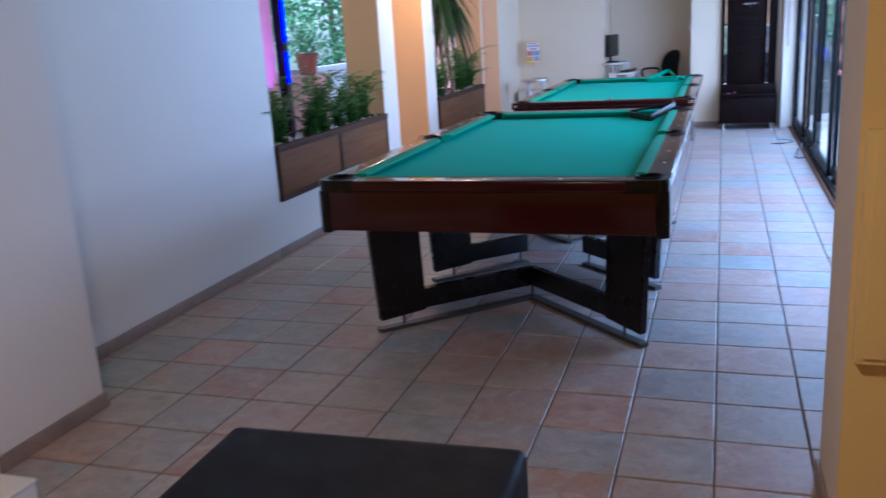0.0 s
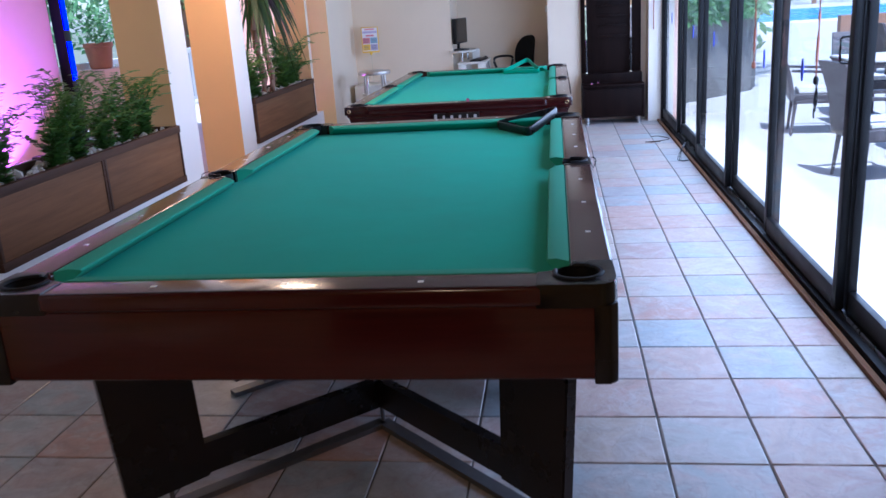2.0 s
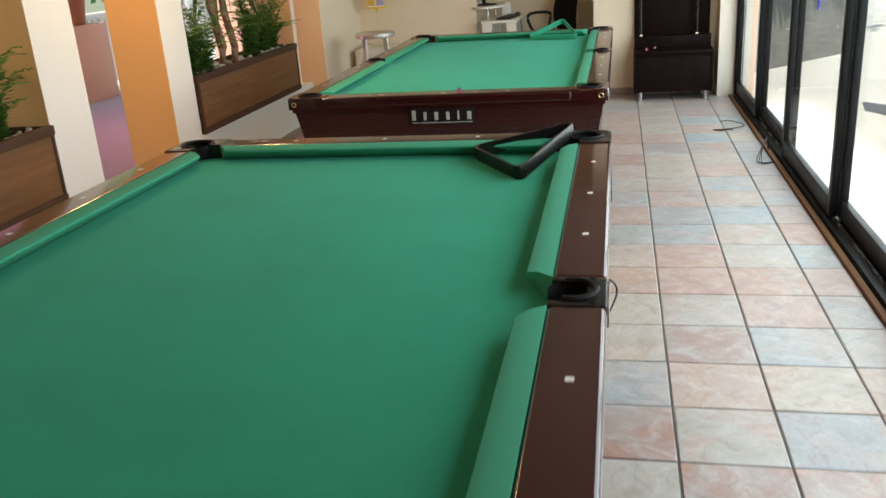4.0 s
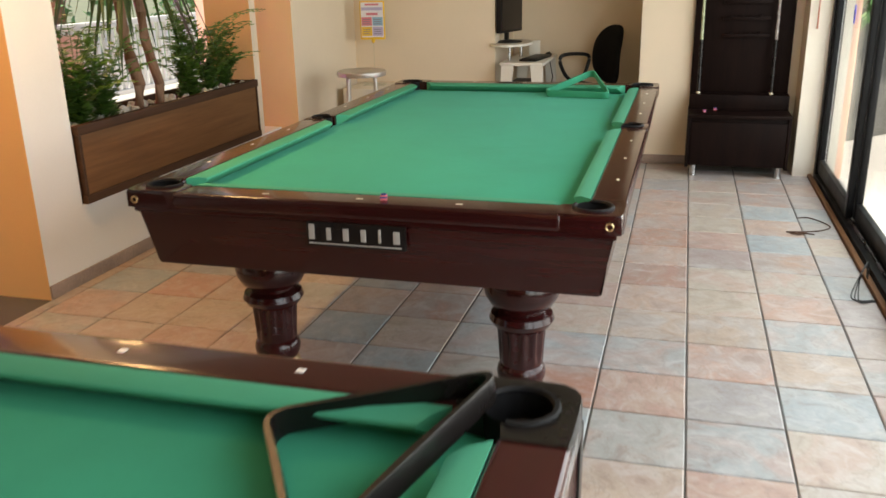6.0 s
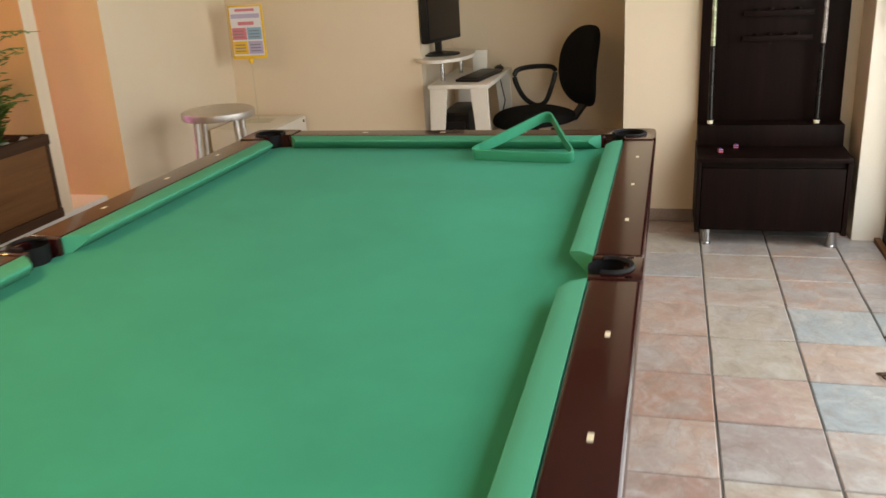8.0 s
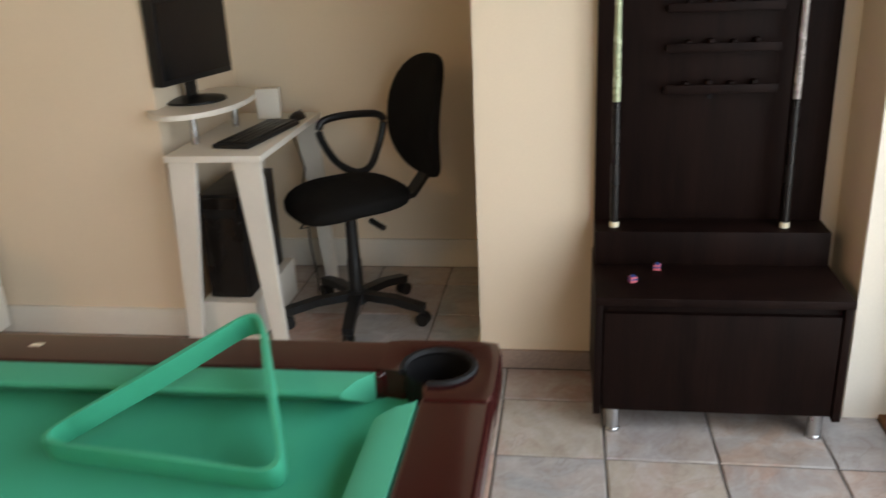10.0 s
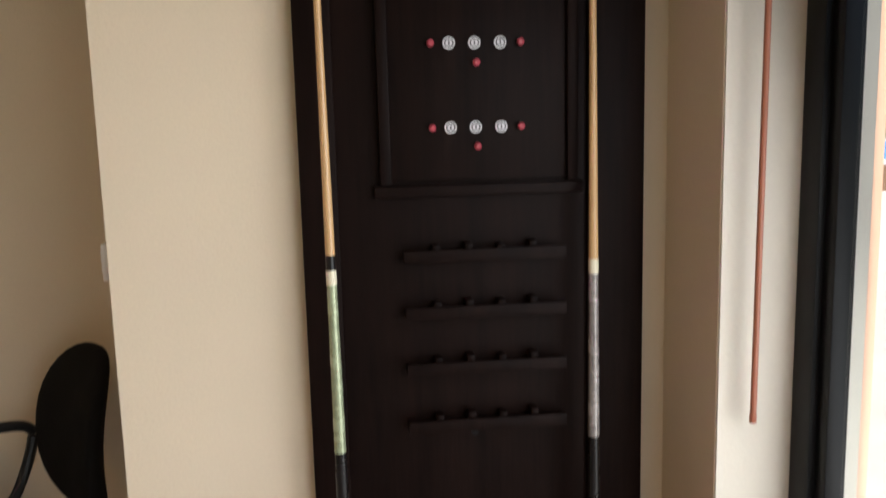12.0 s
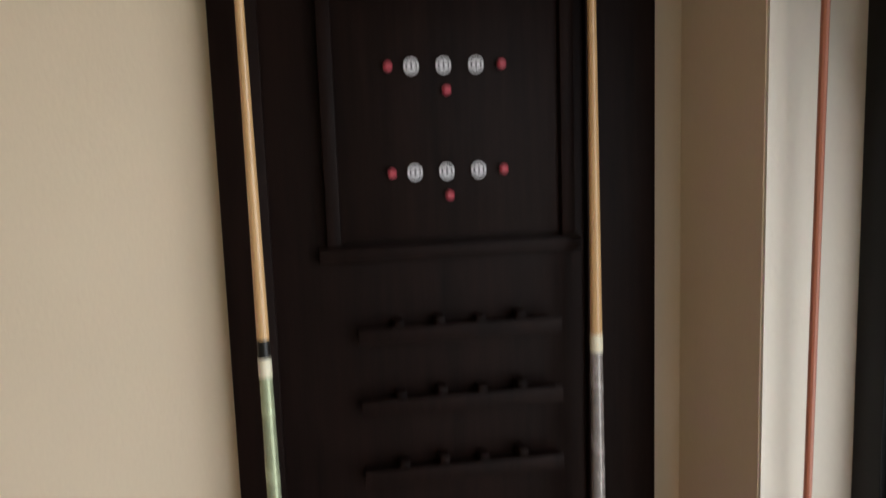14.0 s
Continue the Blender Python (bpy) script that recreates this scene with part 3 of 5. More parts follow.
def playfield(parent, W, L, top, rail, collar, rr, mid=0.0, step=0.36, half=(0.0075, 0.0075), inlay=PEARL, woods=(MAHOGANY, MAHOGANY_Y)):
    """Bed, rails, cushions, pockets and sights of a table centred on its plan; collar: material round the pockets."""
    xi, yi = W / 2 - rail, L / 2 - rail
    bed = top - 0.050
    part("bed", box(-xi - 0.01, xi + 0.01, -yi - 0.01, yi + 0.01, bed - 0.05, bed), FELT_A, parent, "green cloth over the slate bed")
    g, m = 0.085, 0.075
    wood_x, wood_y = woods
    for s in (-1, 1):
        for ya, yb in ((-yi + g, mid - m), (mid + m, yi - g)):
            x0, x1 = sorted((s * xi, s * W / 2))
            part("rail", box(x0, x1, ya - (0.018 if ya < mid - m else 0), yb + (0.018 if yb > mid + m else 0), top - 0.055, top, 0.014, None, 4), wood_y, parent)
            cushion(parent, (s * xi, ya) if s > 0 else (s * xi, ya), (s * xi, yb), (-s, 0), top)
        y0, y1 = sorted((s * yi, s * L / 2))
        part("rail", box(-xi + g - 0.018, xi - g + 0.018, y0, y1, top - 0.055, top, 0.014, None, 4), wood_x, parent)
        cushion(parent, (-xi + g, s * yi), (xi - g, s * yi), (0, -s), top)
    # corner and side castings with a round mouth
    for sx in (-1, 1):
        for sy in (-1, 1):
            cx, cy = sx * (xi + 0.02), sy * (yi + 0.02)
            R = 0.058
            ox, oy = W / 2 - xi - 0.02, L / 2 - yi - 0.02
            bm = bmesh.new()
            inner = [(R * math.cos(radians(a)), R * math.sin(radians(a))) for a in [200 - 310 * q / 24 for q in range(25)]]

            def clamp_out(a):
                c, s_ = math.cos(radians(a)), math.sin(radians(a))
                tx = (ox if c > 0 else g + 0.02) / abs(c) if abs(c) > 1e-6 else 9
                ty = (oy if s_ > 0 else g + 0.02) / abs(s_) if abs(s_) > 1e-6 else 9
                t = min(tx, ty)
                px, py = c * t, s_ * t
                if px > ox - rr and py > oy - rr:
                    dv = Vector((px - (ox - rr), py - (oy - rr)))
                    if dv.length > rr:
                        dv = dv.normalized() * rr
                        px, py = ox - rr + dv.x, oy - rr + dv.y
                return px, py
            outr = [clamp_out(a) for a in [185 - 280 * q / 24 for q in range(25)]]
            tops = []
            for (ix, iy), (px, py) in zip(inner, outr):
                tops.append([bm.verts.new((cx + sx * x, cy + sy * y, z)) for x, y, z in ((ix, iy, top - 0.055), (ix, iy, top + 0.001), (ix + (px - ix) * 0.12, iy + (py - iy) * 0.12, top + 0.004), (ix + (px - ix) * 0.94, iy + (py - iy) * 0.94, top + 0.003), (px, py, top - 0.008), (px, py, top - 0.058))])
            for a, b in zip(tops, tops[1:]):
                for q in range(5):
                    bm.faces.new((a[q], a[q + 1], b[q + 1], b[q]))
                bm.faces.new((a[5], a[0], b[0], b[5]))
            bm.faces.new(tops[0])
            bm.faces.new(tops[-1][::-1])
            part("corner_cap", bm, collar, parent, "corner piece round the pocket")
            pocket(parent, cx, cy, top, R, "black corner pocket")
            co = bmesh.new()
            pipe([(cx + sx * 0.060 * math.cos(radians(a)), cy + sy * 0.060 * math.sin(radians(a)), top + 0.003) for a in range(200, -111, -20)], 0.007, 6, co)
            part("pocket_rim", co, BLACK_RUBBER, parent, "black rubber pocket rim")
        # side pocket
        cx = sx * (xi + 0.045)
        bm = box(*sorted((cx + sx * 0.03, sx * W / 2)), mid - m, mid + m, top - 0.055, top + 0.001, 0.006)
        for sy in (-1, 1):
            box(*sorted((sx * xi, sx * W / 2 - sx * 0.02)), *sorted((mid + sy * (m - 0.022), mid + sy * m)), top - 0.055, top + 0.001, 0.004, bm)
        part("side_cap", bm, collar, parent, "side piece round the pocket")
        pocket(parent, cx, mid, top - 0.002, 0.05, "black side pocket")
        part("pocket_rim", pipe([(cx + sx * 0.05 * math.cos(radians(a)), mid + 0.05 * math.sin(radians(a)), top + 0.003) for a in range(110, -111, -20)], 0.007, 6), BLACK_RUBBER, parent, "black rubber pocket rim")
    # sights
    u, v = half
    for s in (-1, 1):
        for q in (-3, -2, -1, 1, 2, 3):
            x, y = s * (W / 2 - 0.055), q * yi / 4 + mid * (1 - abs(q) / 4)
            part("sight", box(x - v, x + v, y - u, y + u, top - 0.003, top + 0.0012), inlay, parent)
        for q in (-1, 0, 1):
            x, y = q * step, s * (L / 2 - 0.055)
            part("sight", box(x - u, x + u, y - v, y + v, top - 0.003, top + 0.0012), inlay, parent)



def table_one():
    W, L, top = 1.70, 3.13, 0.872
    t = thing("pool_table", "mahogany pool table, green cloth, black corners, angular black legs", "pool table", (-1.0585, 5.155, 0), 0, "pool tables")
    playfield(t, W, L, top, 0.115, BLACK_LACQUER, 0.05, 0.042)
    for s in (-1, 1):
        part("apron", box(-W / 2 + 0.05, W / 2 - 0.05, *sorted((s * (L / 2 - 0.005), s * (L / 2 - 0.045))), 0.62, top - 0.05, 0.012, None, 3), MAHOGANY, t, "glossy mahogany apron board")
        part("apron", box(*sorted((s * (W / 2 - 0.005), s * (W / 2 - 0.045))), -L / 2 + 0.05, L / 2 - 0.05, 0.62, top - 0.05, 0.012, None, 3), MAHOGANY_Y, t, "glossy mahogany apron board")
        part("edge_strip", box(*sorted((s * (W / 2 + 0.001), s * (W / 2 - 0.006))), -L / 2 + 0.12, L / 2 - 0.12, top - 0.045, top - 0.018, 0.003), STEEL, t, "polished metal rail edge")
        for q in (-1, 1):
            cx, cy = s * (W / 2), q * (L / 2)
            pl = [(cx - s * 0.06, cy), (cx - s * 0.02, cy), (cx, cy - q * 0.02), (cx, cy - q * 0.06), (cx - s * 0.05, cy - q * 0.06), (cx - s * 0.06, cy - q * 0.05)]
            part("corner_post", prism(pl, 0.61, top - 0.05, 0.006), BLACK_LACQUER, t, "black corner casting")
    for s in (-1, 1):
        plate = part("pocket_plate", box(*sorted((s * (W / 2 - 0.002), s * (W / 2 + 0.006))), 0.042 - 0.07, 0.042 + 0.07, top - 0.05, top - 0.006, 0.003), STEEL, t, "polished metal plate at the side pocket")
        part("cord", pipe([(s * (W / 2 + 0.004 + 0.016 * math.sin(q * math.pi / 8)), 0.042 + 0.05 - 0.012 * q, top + 0.004 - 0.004 * q + 0.012 * math.sin(q * math.pi / 8)) for q in range(9)], 0.002, 6), BLACK_RUBBER, plate, "thin black cord loop")
    part("underside", box(-W / 2 + 0.06, W / 2 - 0.06, -L / 2 + 0.06, L / 2 - 0.06, 0.66, 0.76), BLACK_LACQUER, t, "dark slate support frame")

    def stand(tip_y, apex_y, reach=1.0):
        for s in (-1, 1):
            a, b = Vector((0.0225 + s * 0.70, tip_y, 0)), Vector((0.0225, apex_y, 0))
            d = (b - a).normalized()
            b = a.lerp(b, reach)
            part("foot_bar", bar([a + Vector((0, 0, 0.011)), b + Vector((0, 0, 0.011))], 0.05, 0.02), DULL_STEEL, t, "flat grey metal foot bar")
            e0, e1 = a - d * 0.01, a + d * 0.26
            side = d.cross(Vector((0, 0, 1))) * 0.022
            bm = bmesh.new()
            q = []
            for sg in (-1, 1):
                q.append([bm.verts.new(v + side * sg) for v in ((e0 - d * 0.02) + Vector((0, 0, 0.67)), (e1) + Vector((0, 0, 0.67)), (e1 + d * 0.02) + Vector((0, 0, 0.08)), e0 + d * 0.02 + Vector((0, 0, 0.065)))])
            for k in range(4):
                bm.faces.new((q[0][k], q[0][(k + 1) % 4], q[1][(k + 1) % 4], q[1][k]))
            bm.faces.new(q[0][::-1])
            bm.faces.new(q[1])
            bmesh.ops.bevel(bm, geom=list(bm.edges), offset=0.004, segments=2, affect="EDGES")
            part("leg", bm, BLACK_LACQUER, t, "black slab leg")
            part("stretcher", bar([e1 - d * 0.02 + Vector((0, 0, 0.145)), b + Vector((0, 0, 0.145))], 0.04, 0.11), BLACK_LACQUER, t, "black angled stretcher")
            part("levelling_pin", tube(a + d * 0.15 + Vector((0, 0, 0.02)), a + d * 0.15 + Vector((0, 0, 0.11)), 0.008), DULL_STEEL, t)
        if reach < 1:
            for s in (-1, 1):
                e = Vector((0.0225 + s * 0.70, tip_y, 0)).lerp(Vector((0.0225, apex_y, 0)), reach - 0.05)
                part("levelling_pin", tube(e + Vector((0, 0, 0.02)), e + Vector((0, 0, 0.11)), 0.008), DULL_STEEL, t)
            return
        part("levelling_pin", tube((0.0225, apex_y, 0.02), (0.0225, apex_y, 0.12), 0.008), DULL_STEEL, t)

    stand(3.83 - 5.155, 4.51 - 5.155)
    stand(4.76 - 5.155, 5.44 - 5.155, 0.72)
    stand(6.48 - 5.155, 5.80 - 5.155)


def table_two():
    W, L, top = 1.71, 3.13, 0.826
    t = thing("pool_table", "dark red pool table, green cloth, turned legs on brass feet", "pool table", (-1.085, 9.465, 0), 0, "pool tables")
    playfield(t, W, L, top, 0.12, DARK_RED, 0.02, 0.0, 0.338, (0.011, 0.005), IVORY, (DARK_RED, DARK_RED_Y))

    def slanted(p, q, out, material):
        """An apron board that leans inwards towards its foot."""
        p, q, out = Vector((*p, 0)), Vector((*q, 0)), Vector((*out, 0))
        d = (q - p).normalized()
        bm = bmesh.new()
        rows = []
        for w, z, trim in ((-0.02, top - 0.05, 0.0), (-0.02, top - 0.075, 0.0), (-0.035, top - 0.085, 0.01), (-0.060, 0.556, 0.047), (-0.064, 0.546, 0.05), (-0.10, 0.546, 0.09), (-0.07, top - 0.05, 0.05)):
            rows.append([bm.verts.new(p + d * trim + out * w + Vector((0, 0, z))), bm.verts.new(q - d * trim + out * w + Vector((0, 0, z)))])
        n = len(rows)
        for k in range(n):
            a, b = rows[k], rows[(k + 1) % n]
            bm.faces.new((a[0], a[1], b[1], b[0]))
        bm.faces.new([r[0] for r in rows][::-1])
        bm.faces.new([r[1] for r in rows])
        part("apron", bm, material, t, "glossy dark red mahogany apron")

    slanted((-W / 2 + 0.02, -L / 2), (W / 2 - 0.02, -L / 2), (0, -1), DARK_RED)
    slanted((-W / 2 + 0.02, L / 2), (W / 2 - 0.02, L / 2), (0, 1), DARK_RED)
    slanted((-W / 2, -L / 2 + 0.02), (-W / 2, L / 2 - 0.02), (-1, 0), DARK_RED_Y)
    slanted((W / 2, -L / 2 + 0.02), (W / 2, L / 2 - 0.02), (1, 0), DARK_RED_Y)
    part("underside", box(-W / 2 + 0.1, W / 2 - 0.1, -L / 2 + 0.1, L / 2 - 0.1, 0.575, 0.70), BLACK_LACQUER, t, "dark slate support frame")
    prof = [(0.080, 0.052), (0.092, 0.066), (0.101, 0.086), (0.104, 0.108), (0.098, 0.128), (0.088, 0.138), (0.092, 0.15), (0.096, 0.20), (0.102, 0.275), (0.104, 0.286), (0.090, 0.297), (0.112, 0.312), (0.126, 0.334), (0.118, 0.356), (0.090, 0.368), (0.092, 0.376), (0.122, 0.395), (0.142, 0.428), (0.147, 0.458), (0.140, 0.49), (0.120, 0.52), (0.098, 0.532), (0.104, 0.546), (0.104, 0.60)]
    foot = [(0.090, 0.0), (0.095, 0.008), (0.094, 0.022), (0.084, 0.03), (0.087, 0.044), (0.080, 0.058)]
    for sx in (-1, 1):
        for sy in (-1, 1):
            at = (sx * 0.50 - 0.017, sy * 1.18, 0)
            leg = part("leg", lathe([(r * (0.95 if z > 0.3 else 0.88), z - (0.014 if 0.30 < z < 0.535 else 0)) for r, z in prof], 96, None, at, (0.16, 0.28, 0.011, 12)), DARK_RED, t, "turned and fluted mahogany leg")
            part("foot", lathe(foot, 28, None, at), BRASS, leg, "polished brass foot")
            for dx, dy in ((sx * (W / 2 - 0.04), sy * (L / 2 - 0.013)),):
                b = bmesh.new()
                pipe([(dx + 0.011 * math.cos(a), sy * (L / 2 + 0.001), top - 0.03 + 0.011 * math.sin(a)) for a in [2 * math.pi * k / 16 for k in range(16)]], 0.0035, 6, b, True)
                part("brass_ring", b, BRASS, t, "small brass eyelet")
    plate = part("name_plate", box(-0.178, 0.168, -L / 2 + 0.012, -L / 2 + 0.03, 0.668, 0.752, 0.003), BLACK_LACQUER, t, "dark plate with a silver mark")
    plate.matrix_basis = pose(0, 0, 0)
    x = -0.168
    for w, h in ((0.020, 0.052), (0.016, 0.042), (0.020, 0.042), (0.018, 0.042), (0.009, 0.046), (0.022, 0.042)):
        part("mark", box(x, x + w, -L / 2 + 0.009, -L / 2 + 0.014, 0.692, 0.692 + h, 0.001), SILVER, plate, "plain silver bar")
        x += w + 0.0425
    part("mark", box(-0.168, 0.155, -L / 2 + 0.009, -L / 2 + 0.014, 0.677, 0.681), SILVER, plate, "thin silver underline")



table_one()
table_two()


def ball_rack(pts, r, w, h, material, label):
    """A triangular rack: three straight sides and three rounded corners."""
    pts = [Vector(p) for p in pts]
    base = pts[0].copy()
    t = thing("ball_rack", label, "ball rack", base, 0, "ball racks")
    pts = [p - base for p in pts]
    up = (pts[1] - pts[0]).cross(pts[2] - pts[0]).normalized()
    up = -up if up.z < 0 else up
    mid = sum(pts, Vector()) / 3

    def band(loop, name):
        bm = bmesh.new()
        rings = []
        for q in loop:
            inn = mid - q
            inn -= up * inn.dot(up)
            inn.normalize()
            rings.append([bm.verts.new(q + o) for o in (Vector(), up * h * 0.12 - inn * 0.0015, up * h * 0.88 - inn * 0.0015, up * h, up * h + inn * w, inn * w)])
        for a, b in zip(rings, rings[1:]):
            for k in range(6):
                bm.faces.new((a[k], a[(k + 1) % 6], b[(k + 1) % 6], b[k]))
        bm.faces.new(rings[0][::-1])
        bm.faces.new(rings[-1])
        part(name, bm, material, t)

    ends = []
    for i in range(3):
        p, a, b = pts[i], pts[i - 1], pts[(i + 1) % 3]
        s, e = p + (a - p).normalized() * r * 1.5, p + (b - p).normalized() * r * 1.5
        band([(1 - q / 8) ** 2 * s + 2 * q / 8 * (1 - q / 8) * p + (q / 8) ** 2 * e for q in range(9)], "corner")
        ends.append((s, e))
    for i in range(3):
        a, b = ends[i][1], ends[(i + 1) % 3][0]
        band([a.lerp(b, q / 6) for q in range(7)], "side")


ball_rack([(-0.70, 6.53, 0.824), (-0.49, 6.20, 0.824), (-0.33, 6.66, 0.880)], 0.035, 0.012, 0.045, BLACK_LACQUER, "black wooden triangle ball rack leaning on the table corner")
ball_rack([(-0.92, 10.70, 0.777), (-0.50, 10.645, 0.777), (-0.64, 10.98, 0.880)], 0.035, 0.009, 0.042, PLASTIC_GREEN, "green plastic triangle ball rack leaning on the cushion")


def chalk(x, y, z, rz, on):
    c = thing("chalk_cube", "small blue and pink cube of cue chalk on " + on, "chalk", (x, y, z), rz, "chalk cubes")
    part("wrapper", box(-0.011, 0.011, -0.011, 0.011, 0.0, 0.018, 0.0015), PINK, c, "pink paper wrapper")
    part("core", lathe([(0.009, 0.017), (0.0085, 0.0215), (0.004, 0.019)], 14), BLUE, c, "worn blue chalk face")
    part("stripe", box(-0.0114, 0.0114, -0.0114, 0.0114, 0.008, 0.013), BLUE, c)


chalk(-1.0, 7.955, 0.827, 15, "the table rail")
chalk(0.081, 12.165, 0.473, 20, "the rack ledge")
chalk(0.165, 12.27, 0.473, -10, "the rack ledge")

# ---- cue rack ----


def cue_rack():
    r = thing("cue_rack", "dark wenge cue rack with scoreboard, ball shelves and drawer", "cue rack", (0, -0.012, 0))
    body = part("base_cabinet", box(-0.03, 0.695, 12.085, 12.485, 0.085, 0.445, 0.003), WENGE, r)
    part("side_panel", box(-0.035, -0.012, 12.06, 12.487, 0.07, 0.447, 0.002), WENGE, r)
    part("side_panel", box(0.677, 0.70, 12.06, 12.487, 0.07, 0.447, 0.002), WENGE, r)
    part("drawer_front", box(-0.008, 0.673, 12.065, 12.09, 0.085, 0.415, 0.003), WENGE, body)
    part("ledge", box(-0.035, 0.70, 12.05, 12.487, 0.447, 0.472, 0.003), WENGE, r)
    part("cue_step", box(-0.03, 0.695, 12.325, 12.487, 0.472, 0.585, 0.004), WENGE, r)
    part("back_panel", box(-0.03, 0.69, 12.462, 12.487, 0.585, 2.10, 0.002), WENGE, r)
    for x0, x1 in ((-0.03, 0.075), (0.50, 0.69)):
        part("stile", box(x0 + (0.0 if x0 < 0 else 0.07), x1 - (0.03 if x0 < 0 else 0), 12.448, 12.463, 0.585, 2.10, 0.002), WENGE, r)
    can = part("canopy", box(-0.037, 0.700, 12.36, 12.488, 2.10, 2.196, 0.003), WENGE, r)
    for x in (0.028, 0.638):
        for y in (12.09, 12.44):
            part("leg", lathe([(0.024, 0.0), (0.024, 0.01), (0.021, 0.014), (0.021, 0.085)], 18, None, (x, y, 0)), STEEL, r, "short brushed steel leg")
    f = part("scoreboard", box(0.155, 0.525, 12.452, 12.464, 1.54, 1.925, 0.002), WENGE, r)
    for z in (1.52, 1.935):
        part("moulding", box(0.12, 0.56, 12.436, 12.464, z - 0.012, z + 0.012, 0.005), WENGE, f)
    for x in (0.145, 0.535):
        part("moulding", box(x - 0.012, x + 0.012, 12.44, 12.464, 1.533, 1.922, 0.005), WENGE, f)
    for z in (1.817, 1.648):
        for i, x in enumerate((0.281, 0.333, 0.386)):
            d = part("score_dial", tube((x, 12.4525, z), (x, 12.4465, z), 0.0125, 0.0125, 24), PAPER, f, "white score dial with a black ring")
            part("dial_ring", pipe([(x + 0.0085 * math.cos(a), 12.4462, z + 0.0085 * math.sin(a)) for a in [2 * math.pi * k / 18 for k in range(18)]], 0.0013, 5, None, True), BLACK_PLASTIC, d)
            part("dial_digit", box(x - 0.0015, x + 0.0015, 12.4455, 12.447, z - 0.004, z + 0.004), BLACK_PLASTIC, d)
        for x, dz in ((0.243, 0), (0.427, 0), (0.336, -0.039)):
            part("peg", lathe([(0.0055, 0), (0.0075, 0.004), (0.0075, 0.012), (0.004, 0.015)], 12), RED, f, "red score peg").matrix_basis = pose(x, 12.453, z + dz, 90, 0, 0)
    for z in (1.388, 1.268, 1.148, 1.022):
        sh = part("ball_shelf", box(0.175, 0.515, 12.425, 12.464, z - 0.012, z + 0.003, 0.003), WENGE, r)
        part("shelf_lip", box(0.175, 0.515, 12.418, 12.427, z - 0.014, z + 0.012, 0.003), WENGE, sh)
        for k in range(1, 5):
            part("divider", box(0.175 + 0.068 * k - 0.009, 0.175 + 0.068 * k + 0.009, 12.428, 12.463, z + 0.002, z + 0.024 - 0.004 * (k % 2), 0.006), WENGE, sh)
    part("lock", tube((0.32, 12.463, 0.99), (0.32, 12.459, 0.99), 0.008), BLACK_RUBBER, r)


def cue(x0, x1, sleeve, band, label):
    c = thing("pool_cue", label, "pool cue", (x0, 12.365, 0.5855), 0, "cues in the rack")
    top = Vector((x1 - x0, 0.03, 1.50))

    def at(s):
        return top * s

    def rad(s):
        return 0.0145 - 0.0085 * s

    segs = [(0.0, 0.012, IVORY, "butt_cap"), (0.012, 0.272, BLACK_LACQUER, "butt"), (0.272, 0.505, sleeve, "sleeve"), (0.505, 0.525, IVORY, "joint_collar"), (0.525, 0.545, band, "joint"), (0.545, 0.985, CUE_WOOD, "shaft"), (0.985, 1.0, IVORY, "ferrule")]
    for a, b, m, n in segs:
        part(n, tube(at(a), at(b), rad(a) * (1.06 if n in ("butt_cap", "joint_collar") else 1), rad(b) * (1.06 if n in ("butt_cap", "joint_collar") else 1), 20), m, c)


cue_rack()
cue(0.032, 0.022, PEARL_GREEN, BLACK_LACQUER, "maple pool cue with a pearl-green sleeve standing in the rack")
cue(0.563, 0.566, PEARL_GREY, CUE_WOOD, "maple pool cue with a grey-brown sleeve standing in the rack")

# ---- alcove ----


def desk():
    d = thing("computer_desk", "small white melamine computer desk with tapered panel legs", "desk", (-1.395, 12.92, 0))
    part("top", box(-0.185, 0.185, -0.395, 0.40, 0.765, 0.790, 0.004), MELAMINE, d)
    for sy in (-1, 1):
        for sx in (-1, 1):
            bm = bmesh.new()
            w0, w1 = 0.105, 0.055
            y = sy * 0.37
            xo = sx * 0.175
            q = []
            for dy in (-0.012, 0.012):
                q.append([bm.verts.new(v) for v in ((xo, y + dy, 0.766), (xo - sx * w0, y + dy, 0.766), (xo - sx * (w1 + 0.0) + sx * 0.03, y + dy, 0.0), (xo + sx * 0.03, y + dy, 0.0))])
            for k in range(4):
                bm.faces.new((q[0][k], q[0][(k + 1) % 4], q[1][(k + 1) % 4], q[1][k]))
            bm.faces.new(q[0][::-1])
            bm.faces.new(q[1])
            bmesh.ops.bevel(bm, geom=list(bm.edges), offset=0.002, segments=1, affect="EDGES")
            part("leg", bm, MELAMINE, d)
    for x, y in ((-0.14, -0.20), (-0.10, 0.12)):
        part("shelf_post", tube((x, y, 0.79), (x, y, 0.915), 0.013, 0.013, 16), STEEL, d, "chrome shelf post")
    out = [(-0.155 + 0.18 * math.cos(a), -0.05 + 0.32 * math.sin(a)) for a in [2 * math.pi * k / 36 for k in range(36)]]
    part("monitor_shelf", prism(out, 0.912, 0.932, 0.003), MELAMINE, d, "oval white raised shelf")
    part("cpu_stand", box(-0.17, 0.06, -0.30, 0.20, 0.0, 0.17, 0.004), MELAMINE, d)


